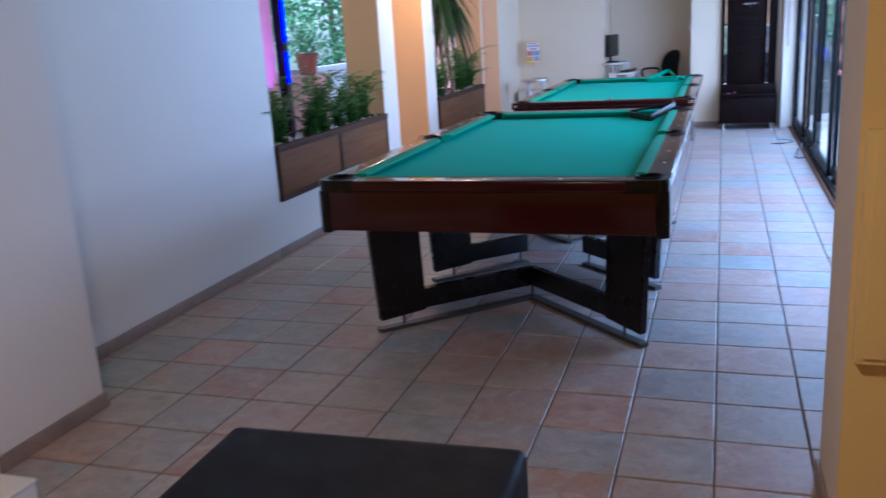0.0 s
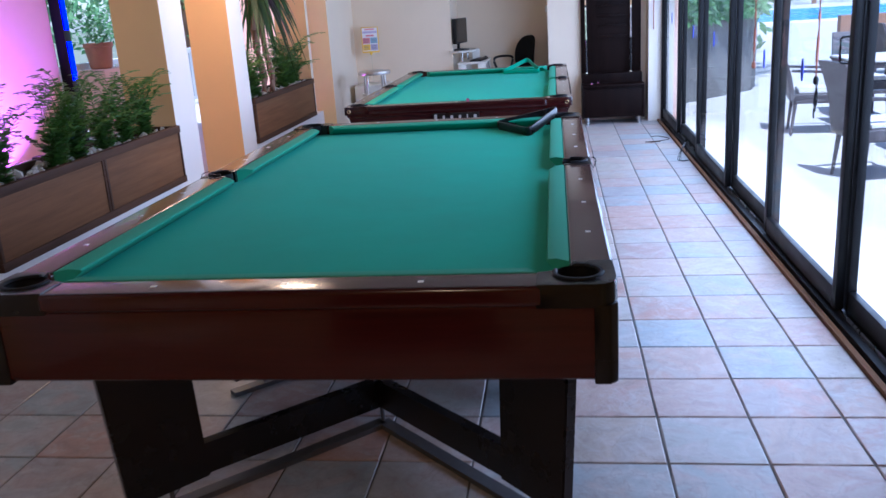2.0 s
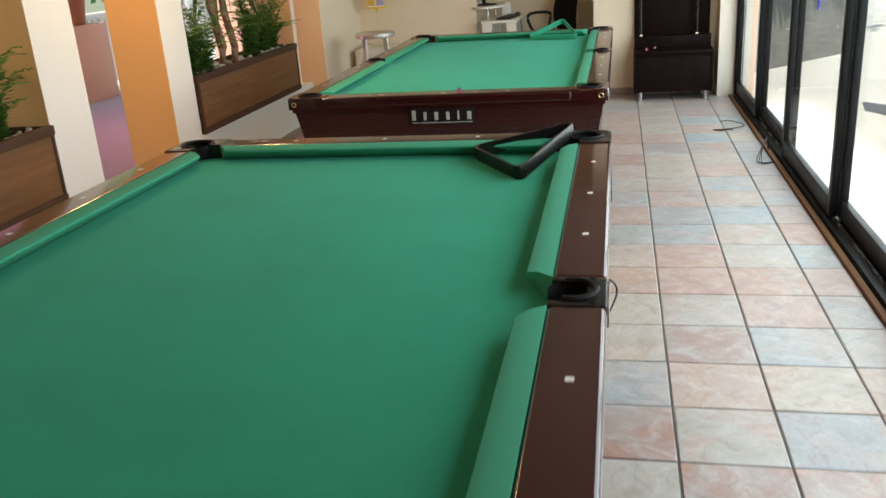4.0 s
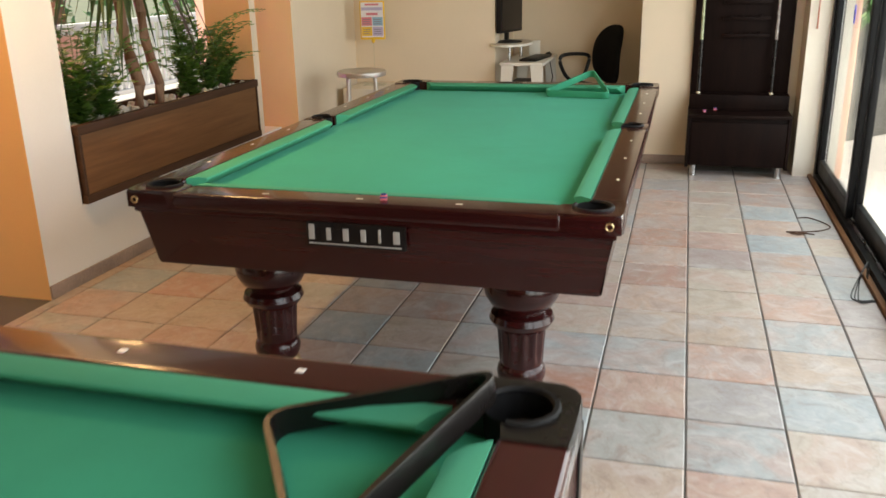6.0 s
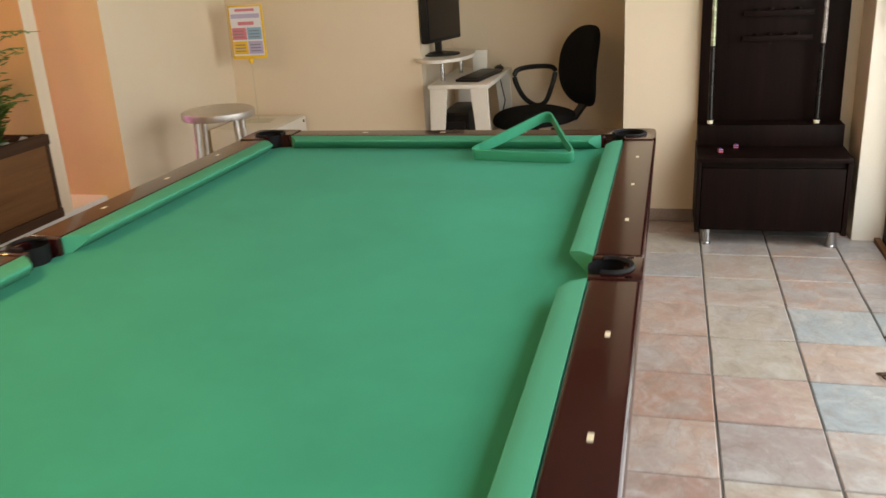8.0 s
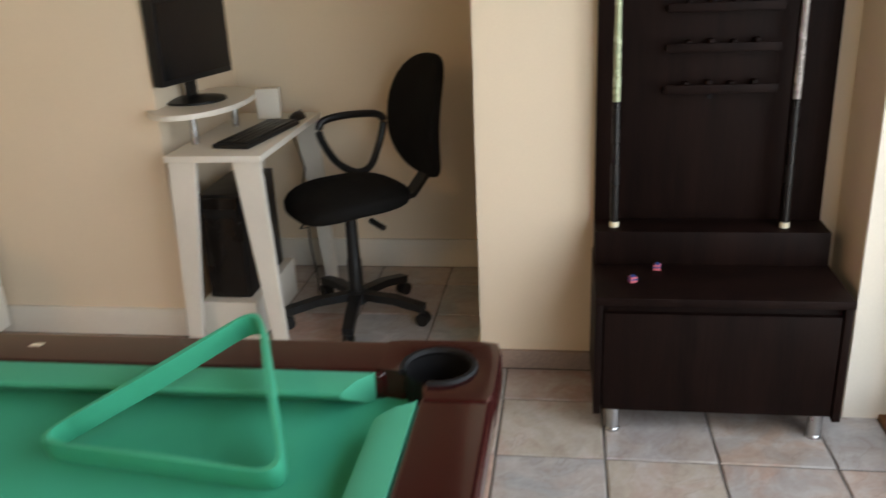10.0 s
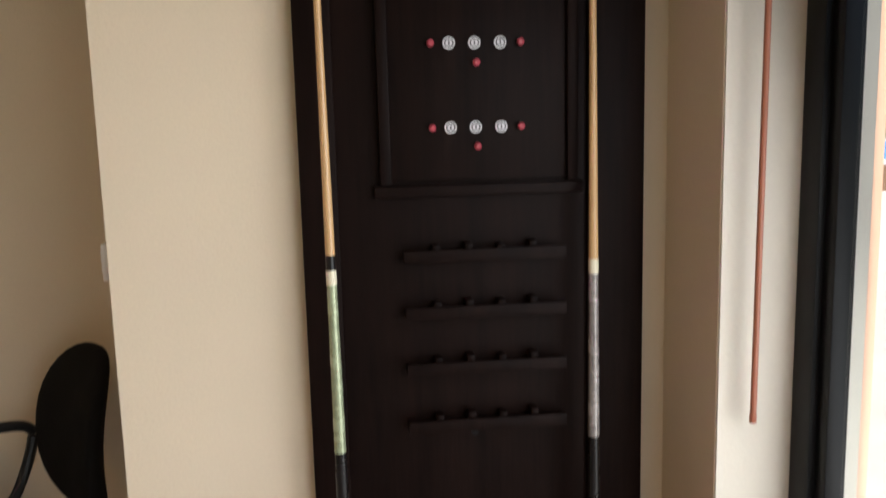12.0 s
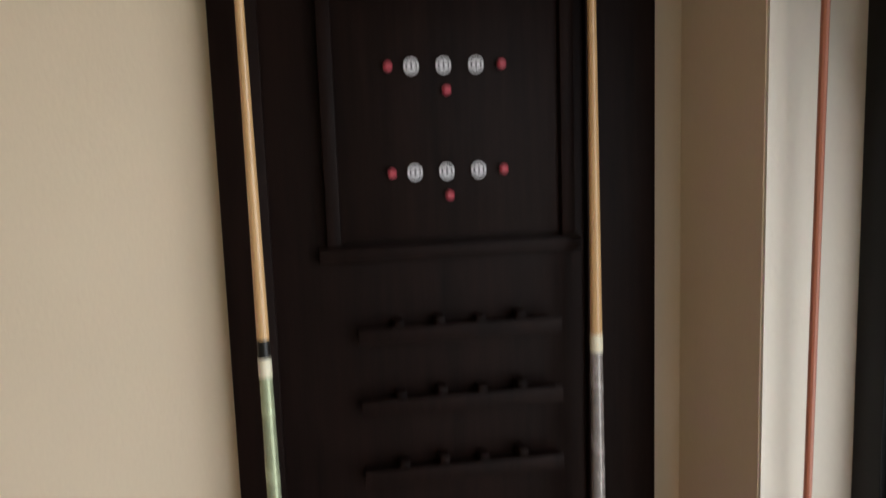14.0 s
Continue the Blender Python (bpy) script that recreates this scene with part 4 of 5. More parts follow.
def computer():
    m = thing("monitor", "flat black computer monitor on the raised desk shelf", "monitor", (-1.575, 12.86, 0.9325), 76)
    part("stand_foot", lathe([(0.12, 0.0), (0.12, 0.008), (0.05, 0.018), (0.03, 0.022)], 28), BLACK_PLASTIC, m)
    part("stand_neck", box(-0.022, 0.022, 0.0, 0.03, 0.015, 0.13, 0.006), BLACK_PLASTIC, m)
    part("casing", box(-0.215, 0.215, -0.035, 0.012, 0.085, 0.40, 0.008), BLACK_PLASTIC, m)
    part("screen", box(-0.198, 0.198, -0.038, -0.033, 0.108, 0.385), SCREEN, m, "switched-off dark screen")
    k = thing("keyboard", "black computer keyboard on the desk", "keyboard", (-1.33, 12.85, 0.7905), 82)
    part("case", box(-0.225, 0.225, -0.075, 0.075, 0.0, 0.018, 0.006), BLACK_PLASTIC, k)
    for row in range(5):
        part("keypad", box(-0.21, 0.21, -0.062 + row * 0.025, -0.041 + row * 0.025, 0.017, 0.024, 0.002), BLACK_PLASTIC, k)
    s = thing("mouse", "black computer mouse on the desk", "mouse", (-1.27, 13.17, 0.7905), 80)
    bm = bmesh.new()
    bmesh.ops.create_uvsphere(bm, u_segments=18, v_segments=10, radius=1, matrix=Matrix.Diagonal((0.055, 0.03, 0.032, 1)))
    for v in bm.verts:
        v.co.z = max(0, v.co.z)
    part("shell", bm, BLACK_PLASTIC, s)
    part("wheel", tube((0.03, -0.003, 0.026), (0.03, 0.003, 0.026), 0.008), DULL_STEEL, s)
    c = thing("computer_tower", "black computer tower standing under the desk", "computer", (-1.455, 12.87, 0.171))
    part("case", box(-0.085, 0.085, -0.20, 0.20, 0.0, 0.43, 0.006), BLACK_PLASTIC, c)
    part("front_panel", box(-0.08, 0.08, -0.215, -0.199, 0.01, 0.42, 0.006), BLACK_LACQUER, c)
    part("drive_slot", box(-0.065, 0.065, -0.218, -0.213, 0.34, 0.375, 0.002), BLACK_PLASTIC, c)
    w = thing("power_adapter", "small white router on the desk", "router", (-1.40, 13.2, 0.7905), 10)
    part("case", box(-0.05, 0.05, -0.03, 0.03, 0.0, 0.13, 0.006), MELAMINE, w)
    bm = pipe([(-1.22, 12.95, 0.76), (-1.20, 12.99, 0.62), (-1.23, 13.0, 0.5), (-1.2, 13.05, 0.42), (-1.25, 13.0, 0.35), (-1.2, 12.96, 0.37), (-1.22, 13.02, 0.28), (-1.21, 13.05, 0.1), (-1.22, 13.06, 0.01)], 0.004, 6)
    single("computer_cable", bm, BLACK_PLASTIC, "loose black cable hanging behind the desk", "cable")


def pad(a, b, c, p):
    """A rounded cushion with half sizes a, b, c; the larger p, the squarer."""
    bm = bmesh.new()
    bmesh.ops.create_uvsphere(bm, u_segments=32, v_segments=20, radius=1)
    for v in bm.verts:
        k = (abs(v.co.x) ** p + abs(v.co.y) ** p + abs(v.co.z) ** p) ** (-1 / p)
        v.co = Vector((v.co.x * k * a, v.co.y * k * b, v.co.z * k * c))
    return bm


def office_chair():
    c = thing("office_chair", "black fabric swivel office chair with loop armrests", "office chair", (-0.99, 12.87, 0), 38)
    star = part("star_base", lathe([(0.04, 0.07), (0.05, 0.08), (0.045, 0.12), (0.035, 0.13)], 20), BLACK_PLASTIC, c)
    for k in range(5):
        a = radians(72 * k - 122)
        d = Vector((math.cos(a), math.sin(a), 0))
        part("spoke", bar([d * 0.03 + Vector((0, 0, 0.105)), d * 0.17 + Vector((0, 0, 0.10)), d * 0.30 + Vector((0, 0, 0.075))], 0.045, 0.032), BLACK_PLASTIC, star)
        s = d.cross(Vector((0, 0, 1)))
        e = d * 0.295
        bm = tube(e + s * 0.022 + Vector((0, 0, 0.028)), e + s * 0.006 + Vector((0, 0, 0.028)), 0.0275, None, 18)
        tube(e - s * 0.006 + Vector((0, 0, 0.028)), e - s * 0.022 + Vector((0, 0, 0.028)), 0.0275, None, 18, bm)
        tube(e + Vector((0, 0, 0.03)), e + Vector((0, 0, 0.075)), 0.008, None, 10, bm)
        part("caster", bm, BLACK_PLASTIC, star)
    part("gas_column", lathe([(0.03, 0.11), (0.03, 0.26), (0.026, 0.27), (0.024, 0.48), (0.05, 0.485), (0.05, 0.497)], 20), BLACK_PLASTIC, c)
    bm = pad(0.235, 0.235, 0.05, 3.0)
    for v in bm.verts:
        v.co.z -= 0.035 * max(0, -v.co.x / 0.235) ** 2
    part("seat", bm, CHAIR_FABRIC, c, "padded black fabric seat").matrix_basis = pose(-0.01, 0, 0.54)
    bm = pad(0.04, 0.20, 0.25, 2.7)
    for v in bm.verts:
        v.co.x += 0.16 * (v.co.z + 0.25) * 0.55 + 0.05 * (v.co.z / 0.25) ** 2 - 0.035 * (v.co.y / 0.2) ** 2
    part("backrest", bm, CHAIR_FABRIC, c, "tall curved black fabric backrest").matrix_basis = pose(0.315, 0, 0.81)
    part("back_bracket", bar([(0.05, 0, 0.485), (0.28, 0, 0.495), (0.35, 0, 0.57), (0.37, 0, 0.76)], 0.07, 0.022), BLACK_PLASTIC, c)
    for s in (1,):
        y = s * 0.255
        key = [(0.14, y * 0.95, 0.560), (0.06, y, 0.620), (0.005, y, 0.720), (0.0, y, 0.775), (0.03, y, 0.800), (0.12, y, 0.808), (0.24, y, 0.800), (0.29, y, 0.780), (0.295, y, 0.740), (0.26, y, 0.640), (0.21, y * 0.95, 0.570)]
        loop = []
        for i in range(len(key)):
            p0, p1, p2, p3 = (Vector(key[(i + j - 1) % len(key)]) for j in range(4))
            loop += [0.5 * (2 * p1 + (p2 - p0) * q + (2 * p0 - 5 * p1 + 4 * p2 - p3) * q * q + (3 * p1 - p0 - 3 * p2 + p3) * q ** 3) for q in (0.0, 0.25, 0.5, 0.75)]
        part("armrest", pipe(loop, 0.016, 10, None, True), BLACK_PLASTIC, c, "black plastic loop armrest")
    part("lever", tube((0.0, -0.2, 0.485), (0.02, -0.27, 0.47), 0.012), BLACK_PLASTIC, c)


desk()
computer()
office_chair()
sw = thing("light_switch", "white plastic switch on the alcove side wall", "light switch", (-0.431, 12.56, 1.385))
part("plate", box(-0.024, 0.0, -0.04, 0.04, -0.04, 0.04, 0.004), WHITE_PAINT, sw)
part("rocker", box(-0.029, -0.023, -0.025, 0.025, -0.025, 0.025, 0.002), WHITE_PAINT, sw)


def stool():
    s = thing("bar_stool", "round brushed aluminium bar stool", "stool", (-2.47, 11.62, 0), 20)
    part("seat", lathe([(0.15, 0.775), (0.186, 0.778), (0.19, 0.79), (0.188, 0.812), (0.175, 0.82), (0.08, 0.816)], 40), ALUMINIUM, s)
    for k in range(4):
        a = radians(45 + 90 * k)
        c, n = math.cos(a), math.sin(a)
        part("leg", tube((c * 0.14, n * 0.14, 0.78), (c * 0.19, n * 0.19, 0.0), 0.016, None, 14), ALUMINIUM, s)
    for z, r in ((0.30, 0.17), (0.55, 0.155)):
        part("ring", pipe([(r * math.cos(2 * math.pi * k / 28), r * math.sin(2 * math.pi * k / 28), z) for k in range(28)], 0.009, 8, None, True), ALUMINIUM, s)


def drawer_unit():
    d = thing("drawer_unit", "white three-drawer pedestal on the floor against the wall", "drawer unit", (-2.44, 12.40, 0))
    part("carcass", box(-0.41, -0.018, -0.245, 0.24, 0.03, 0.60, 0.004), MELAMINE, d)
    part("plinth", box(-0.39, -0.04, -0.23, 0.23, 0.0, 0.03), BLACK_PLASTIC, d)
    for z0, z1 in ((0.04, 0.22), (0.225, 0.405), (0.41, 0.597)):
        f = part("drawer_front", box(-0.017, 0.003, -0.245, 0.24, z0, z1, 0.003), MELAMINE, d)
        m = (z0 + z1) / 2
        part("handle", pipe([(0.003, -0.06, m), (0.024, -0.055, m), (0.024, 0.055, m), (0.003, 0.06, m)], 0.006), STEEL, f, "brushed steel bow handle")
    part("lock", tube((0.002, 0.2, 0.57), (0.008, 0.2, 0.57), 0.009), DULL_STEEL, d)


def sign_stand():
    s = thing("sign_stand", "yellow framed price notice on a clear stem and base", "sign stand", (-2.66, 12.43, 0.6005), 6)
    part("base", box(-0.09, 0.09, -0.06, 0.06, 0.0, 0.008, 0.004), CLEAR, s, "clear acrylic base")
    part("stem", tube((0, 0, 0.008), (0, 0, 0.375), 0.005, None, 10), CLEAR, s, "clear acrylic stem")
    fr = part("frame", box(-0.108, 0.108, -0.012, 0.002, 0.385, 0.70, 0.006), P_YELLOW, s, "yellow plastic frame")
    part("clip", lathe([(0.007, 0.355), (0.016, 0.37), (0.016, 0.388)], 14), P_YELLOW, s)
    sheet = part("sheet", box(-0.096, 0.096, -0.0145, -0.0115, 0.405, 0.69), PAPER, s, "printed paper sheet")
    y0, y1 = -0.0165, -0.0142
    for a, b, c, e, m in ((-0.06, 0.06, 0.665, 0.68, P_RED), (-0.05, 0.05, 0.585, 0.605, P_RED), (-0.09, 0.09, 0.625, 0.65, P_LILAC), (-0.092, -0.003, 0.50, 0.57, P_RED), (0.003, 0.092, 0.50, 0.57, P_BLUE), (-0.092, -0.003, 0.415, 0.49, P_YELLOW), (0.003, 0.092, 0.415, 0.49, P_LILAC)):
        part("print_block", box(a, b, y0, y1, c, e), m, sheet)
    for c in (-0.09, 0.006):
        for z in (0.43, 0.448, 0.466, 0.512, 0.53, 0.548):
            part("print_line", box(c + 0.008, c + 0.072, y0 - 0.001, y0 + 0.0005, z, z + 0.006), P_GREY, sheet)


stool()
drawer_unit()
sign_stand()


# ---- bamboo blind at the glazing head ----
def blind():
    b = thing("bamboo_blind", "rolled brown bamboo blind hanging over the glazing", "blind", (0.94, 0, 0))
    part("head_rail", box(-0.05, -0.036, 4.4, 12.10, 2.36, 2.40), BAMBOO, b)
    for k in range(12):
        part("slat", box(-0.125 - 0.006 * (k % 2), -0.108, 4.4 + 0.006 * (k % 3), 12.175 - 0.008 * (k % 4), 2.085 + k * 0.024, 2.085 + k * 0.024 + 0.0225, 0.003), BAMBOO, b)
    part("mount", box(-0.108, -0.036, 4.4, 12.10, 2.34, 2.37), BAMBOO, b)
    for y, z, knots in ((5.81, 1.09, 3), (7.09, 1.06, 0)):
        cord = thing("pull_rope", "red-brown pull rope hanging beside the blind" + (" with dark knotted cords" if knots else ""), "rope", (0.85, y, 0), 0, "pull ropes")
        part("strand", pipe([(0, 0.004 * math.sin(q * 2), z + (2.24 - z) * q / 12) for q in range(13)], 0.007, 7), COPPER, cord)
        part("knot", lathe([(0.004, -0.02), (0.012, -0.012), (0.013, 0.008), (0.006, 0.02)], 12, None, (0, 0, z)), BLACK_PLASTIC if knots else COPPER, cord)
        for k in range(knots):
            h = 0.10 + 0.035 * k
            part("cord_end", pipe([(0.004 * k, 0.03 * (k - 1) * math.sin(q * math.pi / 10) + 0.012 * (k - 1) * q / 8, z - 0.01 - h * q / 8) for q in range(9)], 0.004, 6), BLACK_PLASTIC, cord, "frayed dark cord end")
    w = thing("blind_wand", "thin red-brown blind wand hanging beside the glazing", "blind wand", (0.81, 12.13, 0))
    part("rod", tube((-0.008, 0.0, 2.30), (0.0, 0.03, 1.10), 0.006, None, 10), COPPER, w)
    part("tip", tube((0.0, 0.03, 1.102), (-0.0, 0.0305, 1.085), 0.007, None, 10), COPPER, w)
    part("hook", pipe([(-0.008, 0.0, 2.30), (-0.008, 0.01, 2.325), (0.10, 0.0, 2.335)], 0.003, 6), STEEL, w)


blind()


def spline(key, n=5):
    """A smooth open line through key points."""
    pts = [Vector(p) for p in key]
    pts = [2 * pts[0] - pts[1]] + pts + [2 * pts[-1] - pts[-2]]
    out = []
    for p0, p1, p2, p3 in zip(pts, pts[1:], pts[2:], pts[3:]):
        out += [0.5 * (2 * p1 + (p2 - p0) * q + (2 * p0 - 5 * p1 + 4 * p2 - p3) * q * q + (3 * p1 - p0 - 3 * p2 + p3) * q ** 3) for q in (k / n for k in range(n))]
    return out + [pts[-2]]


tangle = [(0.60 + 0.05 * math.cos(k * 2.1) + 0.012 * k, 10.63 + 0.03 * math.sin(k * 2.6), 0.005 + 0.003 * (k % 3)) for k in range(7)]
single("floor_cord", pipe(spline([(0.66, 10.98, 0.005), (0.73, 11.0, 0.006), (0.81, 10.90, 0.005), (0.83, 10.80, 0.005), (0.76, 10.72, 0.005), (0.66, 10.68, 0.005), (0.57, 10.66, 0.005)] + tangle), 0.0035, 6), PLANTER_TRIM, "thin loose brown cord lying tangled on the tiles", "cord")
hang = thing("dangling_cord", "thin dark cord looped over the cable strip onto the tiles", "cord", (0.80, 9.66, 0))
for k in range(3):
    d = 0.014 * k
    part("loop", pipe(spline([(0.065, 0.16 + d, 0.03), (0.05, 0.13 + d, 0.13 - d), (0.0, 0.02, 0.10 - d), (-0.045 + d, -0.06 - d, 0.012), (0.0, -0.09 - d, 0.005), (0.05 + d, -0.07, 0.005)]), 0.0028, 6), BLACK_PLASTIC, hang)

thin = thing("thin_rope", "thin dark rope hanging beside the pier", "rope", (0.862, 4.5, 0))
part("strand", pipe([(0, 0.003 * math.sin(q), 0.03 + 2.1 * q / 12) for q in range(13)], 0.0025, 6), BLACK_PLASTIC, thin)
part("knot", lathe([(0.003, 0.55), (0.012, 0.58), (0.011, 0.61), (0.003, 0.63)], 10), BLACK_PLASTIC, thin)

# ---- entrance ----
ott = thing("ottoman", "black leather upholstered bench on the tiled floor", "bench", (-0.93, 1.45, 0), 2)
bm = box(-0.44, 0.46, -0.42, 0.44, 0.10, 0.45, 0.035, None, 5)
part("cushion_block", bm, LEATHER, ott, "padded black leather block")
part("piping", pipe([(-0.43, -0.41, 0.425), (0.45, -0.41, 0.425), (0.45, 0.43, 0.425), (-0.43, 0.43, 0.425)], 0.005, 6, None, True), LEATHER, ott)
for x in (-0.38, 0.40):
    for y in (-0.36, 0.38):
        part("foot", tube((x, y, 0.0), (x, y, 0.105), 0.02, 0.026, 14), BLACK_PLASTIC, ott)
wb = thing("white_bench", "low white painted plinth beside the entrance pier", "plinth", (-2.6, 1.6, 0))
part("block", box(-0.6, 0.30, -0.5, 0.36, 0.0, 0.09, 0.006), WHITE_PAINT, wb)
part("top", box(-0.6, 0.305, -0.5, 0.365, 0.09, 0.105, 0.004), WHITE_PAINT, wb)


def ceiling_lamp(x, y, watts, z=CEIL):
    l = thing("ceiling_lamp", "unseen round warm ceiling light with a frosted diffuser", "ceiling lamp", (x, y, z), 0, "ceiling lamps")
    part("rim", lathe([(0.17, -0.05), (0.18, -0.04), (0.18, 0.0), (0.17, 0.0)], 32), WHITE_PAINT, l)
    part("diffuser", lathe([(0.155, -0.045), (0.165, -0.055), (0.12, -0.075), (0.03, -0.082)], 32), LAMP_WARM, l, "glowing frosted diffuser")
    lamp = bpy.data.lights.new("ceiling_lamp_light", "AREA")
    lamp.shape, lamp.size, lamp.energy, lamp.color = "DISK", 0.3, watts, (1.0, 0.58, 0.24)
    ob = new("ceiling_lamp_light", lamp)
    ob.matrix_world = look((x, y, z - 0.10), (x, y + 0.001, 0))


ceiling_lamp(-0.9, 0.5, 26)
ceiling_lamp(-2.6, 8.3, 24)
# added gallery lamp without a known fixture, warms the peach walls there
ceiling_lamp(-4.4, 11.2, 14, CEIL + 0.1)
# ---- planters and plants ----


def leaf(bm, base, tip, width, normal):
    d = tip - base
    s = d.cross(normal)
    s = s.normalized() * width / 2 if s.length > 1e-6 else Vector((width / 2, 0, 0))
    a, m, n, t = (bm.verts.new(v) for v in (base, base + d * 0.45 + s, base + d * 0.45 - s, tip))
    bm.faces.new((a, m, t, n))


def fern(x, y, z, size, seed, lean=(0.15, 0.0), count=26):
    r = random.Random(seed)
    f = thing("fern", "leafy green fern growing in the wooden planter", "fern", (x, y, z), 0, "planter ferns")
    stems, leaves = bmesh.new(), bmesh.new()
    for k in range(count):
        a = r.uniform(0, 2 * math.pi)
        reach, rise = size * r.uniform(0.25, 1.05), size * r.uniform(0.6, 1.6)
        d = Vector((math.cos(a) * 0.75 + lean[0] * r.random(), math.sin(a) + lean[1] * r.random(), 0))
        pts = []
        for q in range(9):
            t = q / 8
            pts.append(Vector((r.uniform(-0.02, 0.02), r.uniform(-0.02, 0.02), 0)) * (1 - t) + d * reach * t ** 1.4 + Vector((0, 0, rise * (1.55 * t - 0.85 * t * t))))
        pipe(pts, 0.0022, 3, stems)
        for q in range(1, 9):
            for w in (0.0, 0.33, 0.67):
                p = pts[q - 1].lerp(pts[q], w)
                along = (pts[q] - pts[q - 1]).normalized()
                side = along.cross(Vector((0, 0, 1)))
                side = side.normalized() if side.length > 1e-5 else Vector((1, 0, 0))
                ln = size * 0.145 * (1.12 - (q + w) / 9.5) + 0.012
                for sg in (-1, 1):
                    leaf(leaves, p, p + side * sg * ln + along * ln * 0.35 + Vector((0, 0, r.uniform(-0.4, 0.25) * ln)), ln * 0.62, Vector((r.uniform(-0.3, 0.3), r.uniform(-0.3, 0.3), 1)))
    part("stem", stems, FERN, f)["kind"] = "stuff"
    ob = part("foliage", leaves, FERN, f, "feathery green fronds")
    ob["kind"] = "stuff"


def planter(y0, y1, panels, seed):
    p = thing("planter", "brown wooden planter box set on the low wall", "planter", (-3.05, 0, 0), 0, "window planters")
    z0, z1, dep = 0.405, 0.815, 0.33
    step = (y1 - y0) / panels
    for k in range(panels):
        a, b = y0 + k * step, y0 + (k + 1) * step
        f = part("front_panel", box(-0.022, 0.0, a + 0.012, b - 0.012, z0 + 0.045, z1 - 0.05, 0.003), PLANTER_WOOD, p, "stained brown wooden panel")
        for e in (a + 0.004, b - 0.026):
            part("batten", box(-0.02, 0.006, e, e + 0.022, z0 + 0.045, z1 - 0.05, 0.003), PLANTER_TRIM, f)
    part("bottom_trim", box(-0.024, 0.010, y0, y1, z0, z0 + 0.045, 0.004), PLANTER_TRIM, p, "dark wooden trim")
    part("top_trim", box(-0.03, 0.012, y0, y1, z1 - 0.05, z1, 0.004), PLANTER_TRIM, p, "dark wooden trim")
    part("back_board", box(-dep, -dep + 0.022, y0, y1, z0, z1, 0.003), PLANTER_TRIM, p)
    for y in (y0, y1 - 0.02):
        part("end_board", box(-dep + 0.022, -0.03, y, y + 0.02, z0, z1 - 0.004, 0.003), PLANTER_TRIM, p)
    r = random.Random(seed)
    bm = bmesh.new()
    nx, ny = 6, 40
    grid = [[bm.verts.new((-dep + 0.02 + (dep - 0.045) * i / nx, y0 + 0.02 + (y1 - y0 - 0.04) * j / ny, z1 - 0.045 + r.uniform(-0.012, 0.016))) for i in range(nx + 1)] for j in range(ny + 1)]
    for j in range(ny):
        for i in range(nx):
            bm.faces.new((grid[j][i], grid[j][i + 1], grid[j + 1][i + 1], grid[j + 1][i]))
    part("soil", bm, SOIL, p, "dark potting soil")
    bm = bmesh.new()
    for k in range(int(60 * (y1 - y0))):
        s = r.uniform(0.014, 0.045)
        m = Matrix.Translation((r.uniform(-dep + 0.04, -0.045), r.uniform(y0 + 0.04, y1 - 0.04), z1 - 0.033)) @ Euler((r.random() * 3, r.random() * 3, r.random() * 3)).to_matrix().to_4x4() @ Matrix.Diagonal((s, s * 0.75, s * 0.55, 1))
        bmesh.ops.create_icosphere(bm, subdivisions=1, radius=1, matrix=m)
    ob = part("gravel", bm, PEBBLE, p, "pale decorative pebbles")
    ob["kind"] = "stuff"


planter(5.27, 7.44, 2, 3)
planter(9.06, 11.02, 1, 4)
for k, (y, s) in enumerate(((5.40, 0.34), (5.60, 0.40), (6.12, 0.40), (6.34, 0.44), (6.66, 0.40), (6.94, 0.38), (7.22, 0.36))):
    fern(-3.2, y, 0.775, s * 1.12, 20 + k, (0.2, 0.25), 19)
for k, (y, s) in enumerate(((9.28, 0.44), (9.5, 0.40), (10.38, 0.44), (10.6, 0.42), (10.84, 0.34))):
    fern(-3.2, y, 0.775, s * 1.18, 40 + k, (0.15, 0.35), 20)


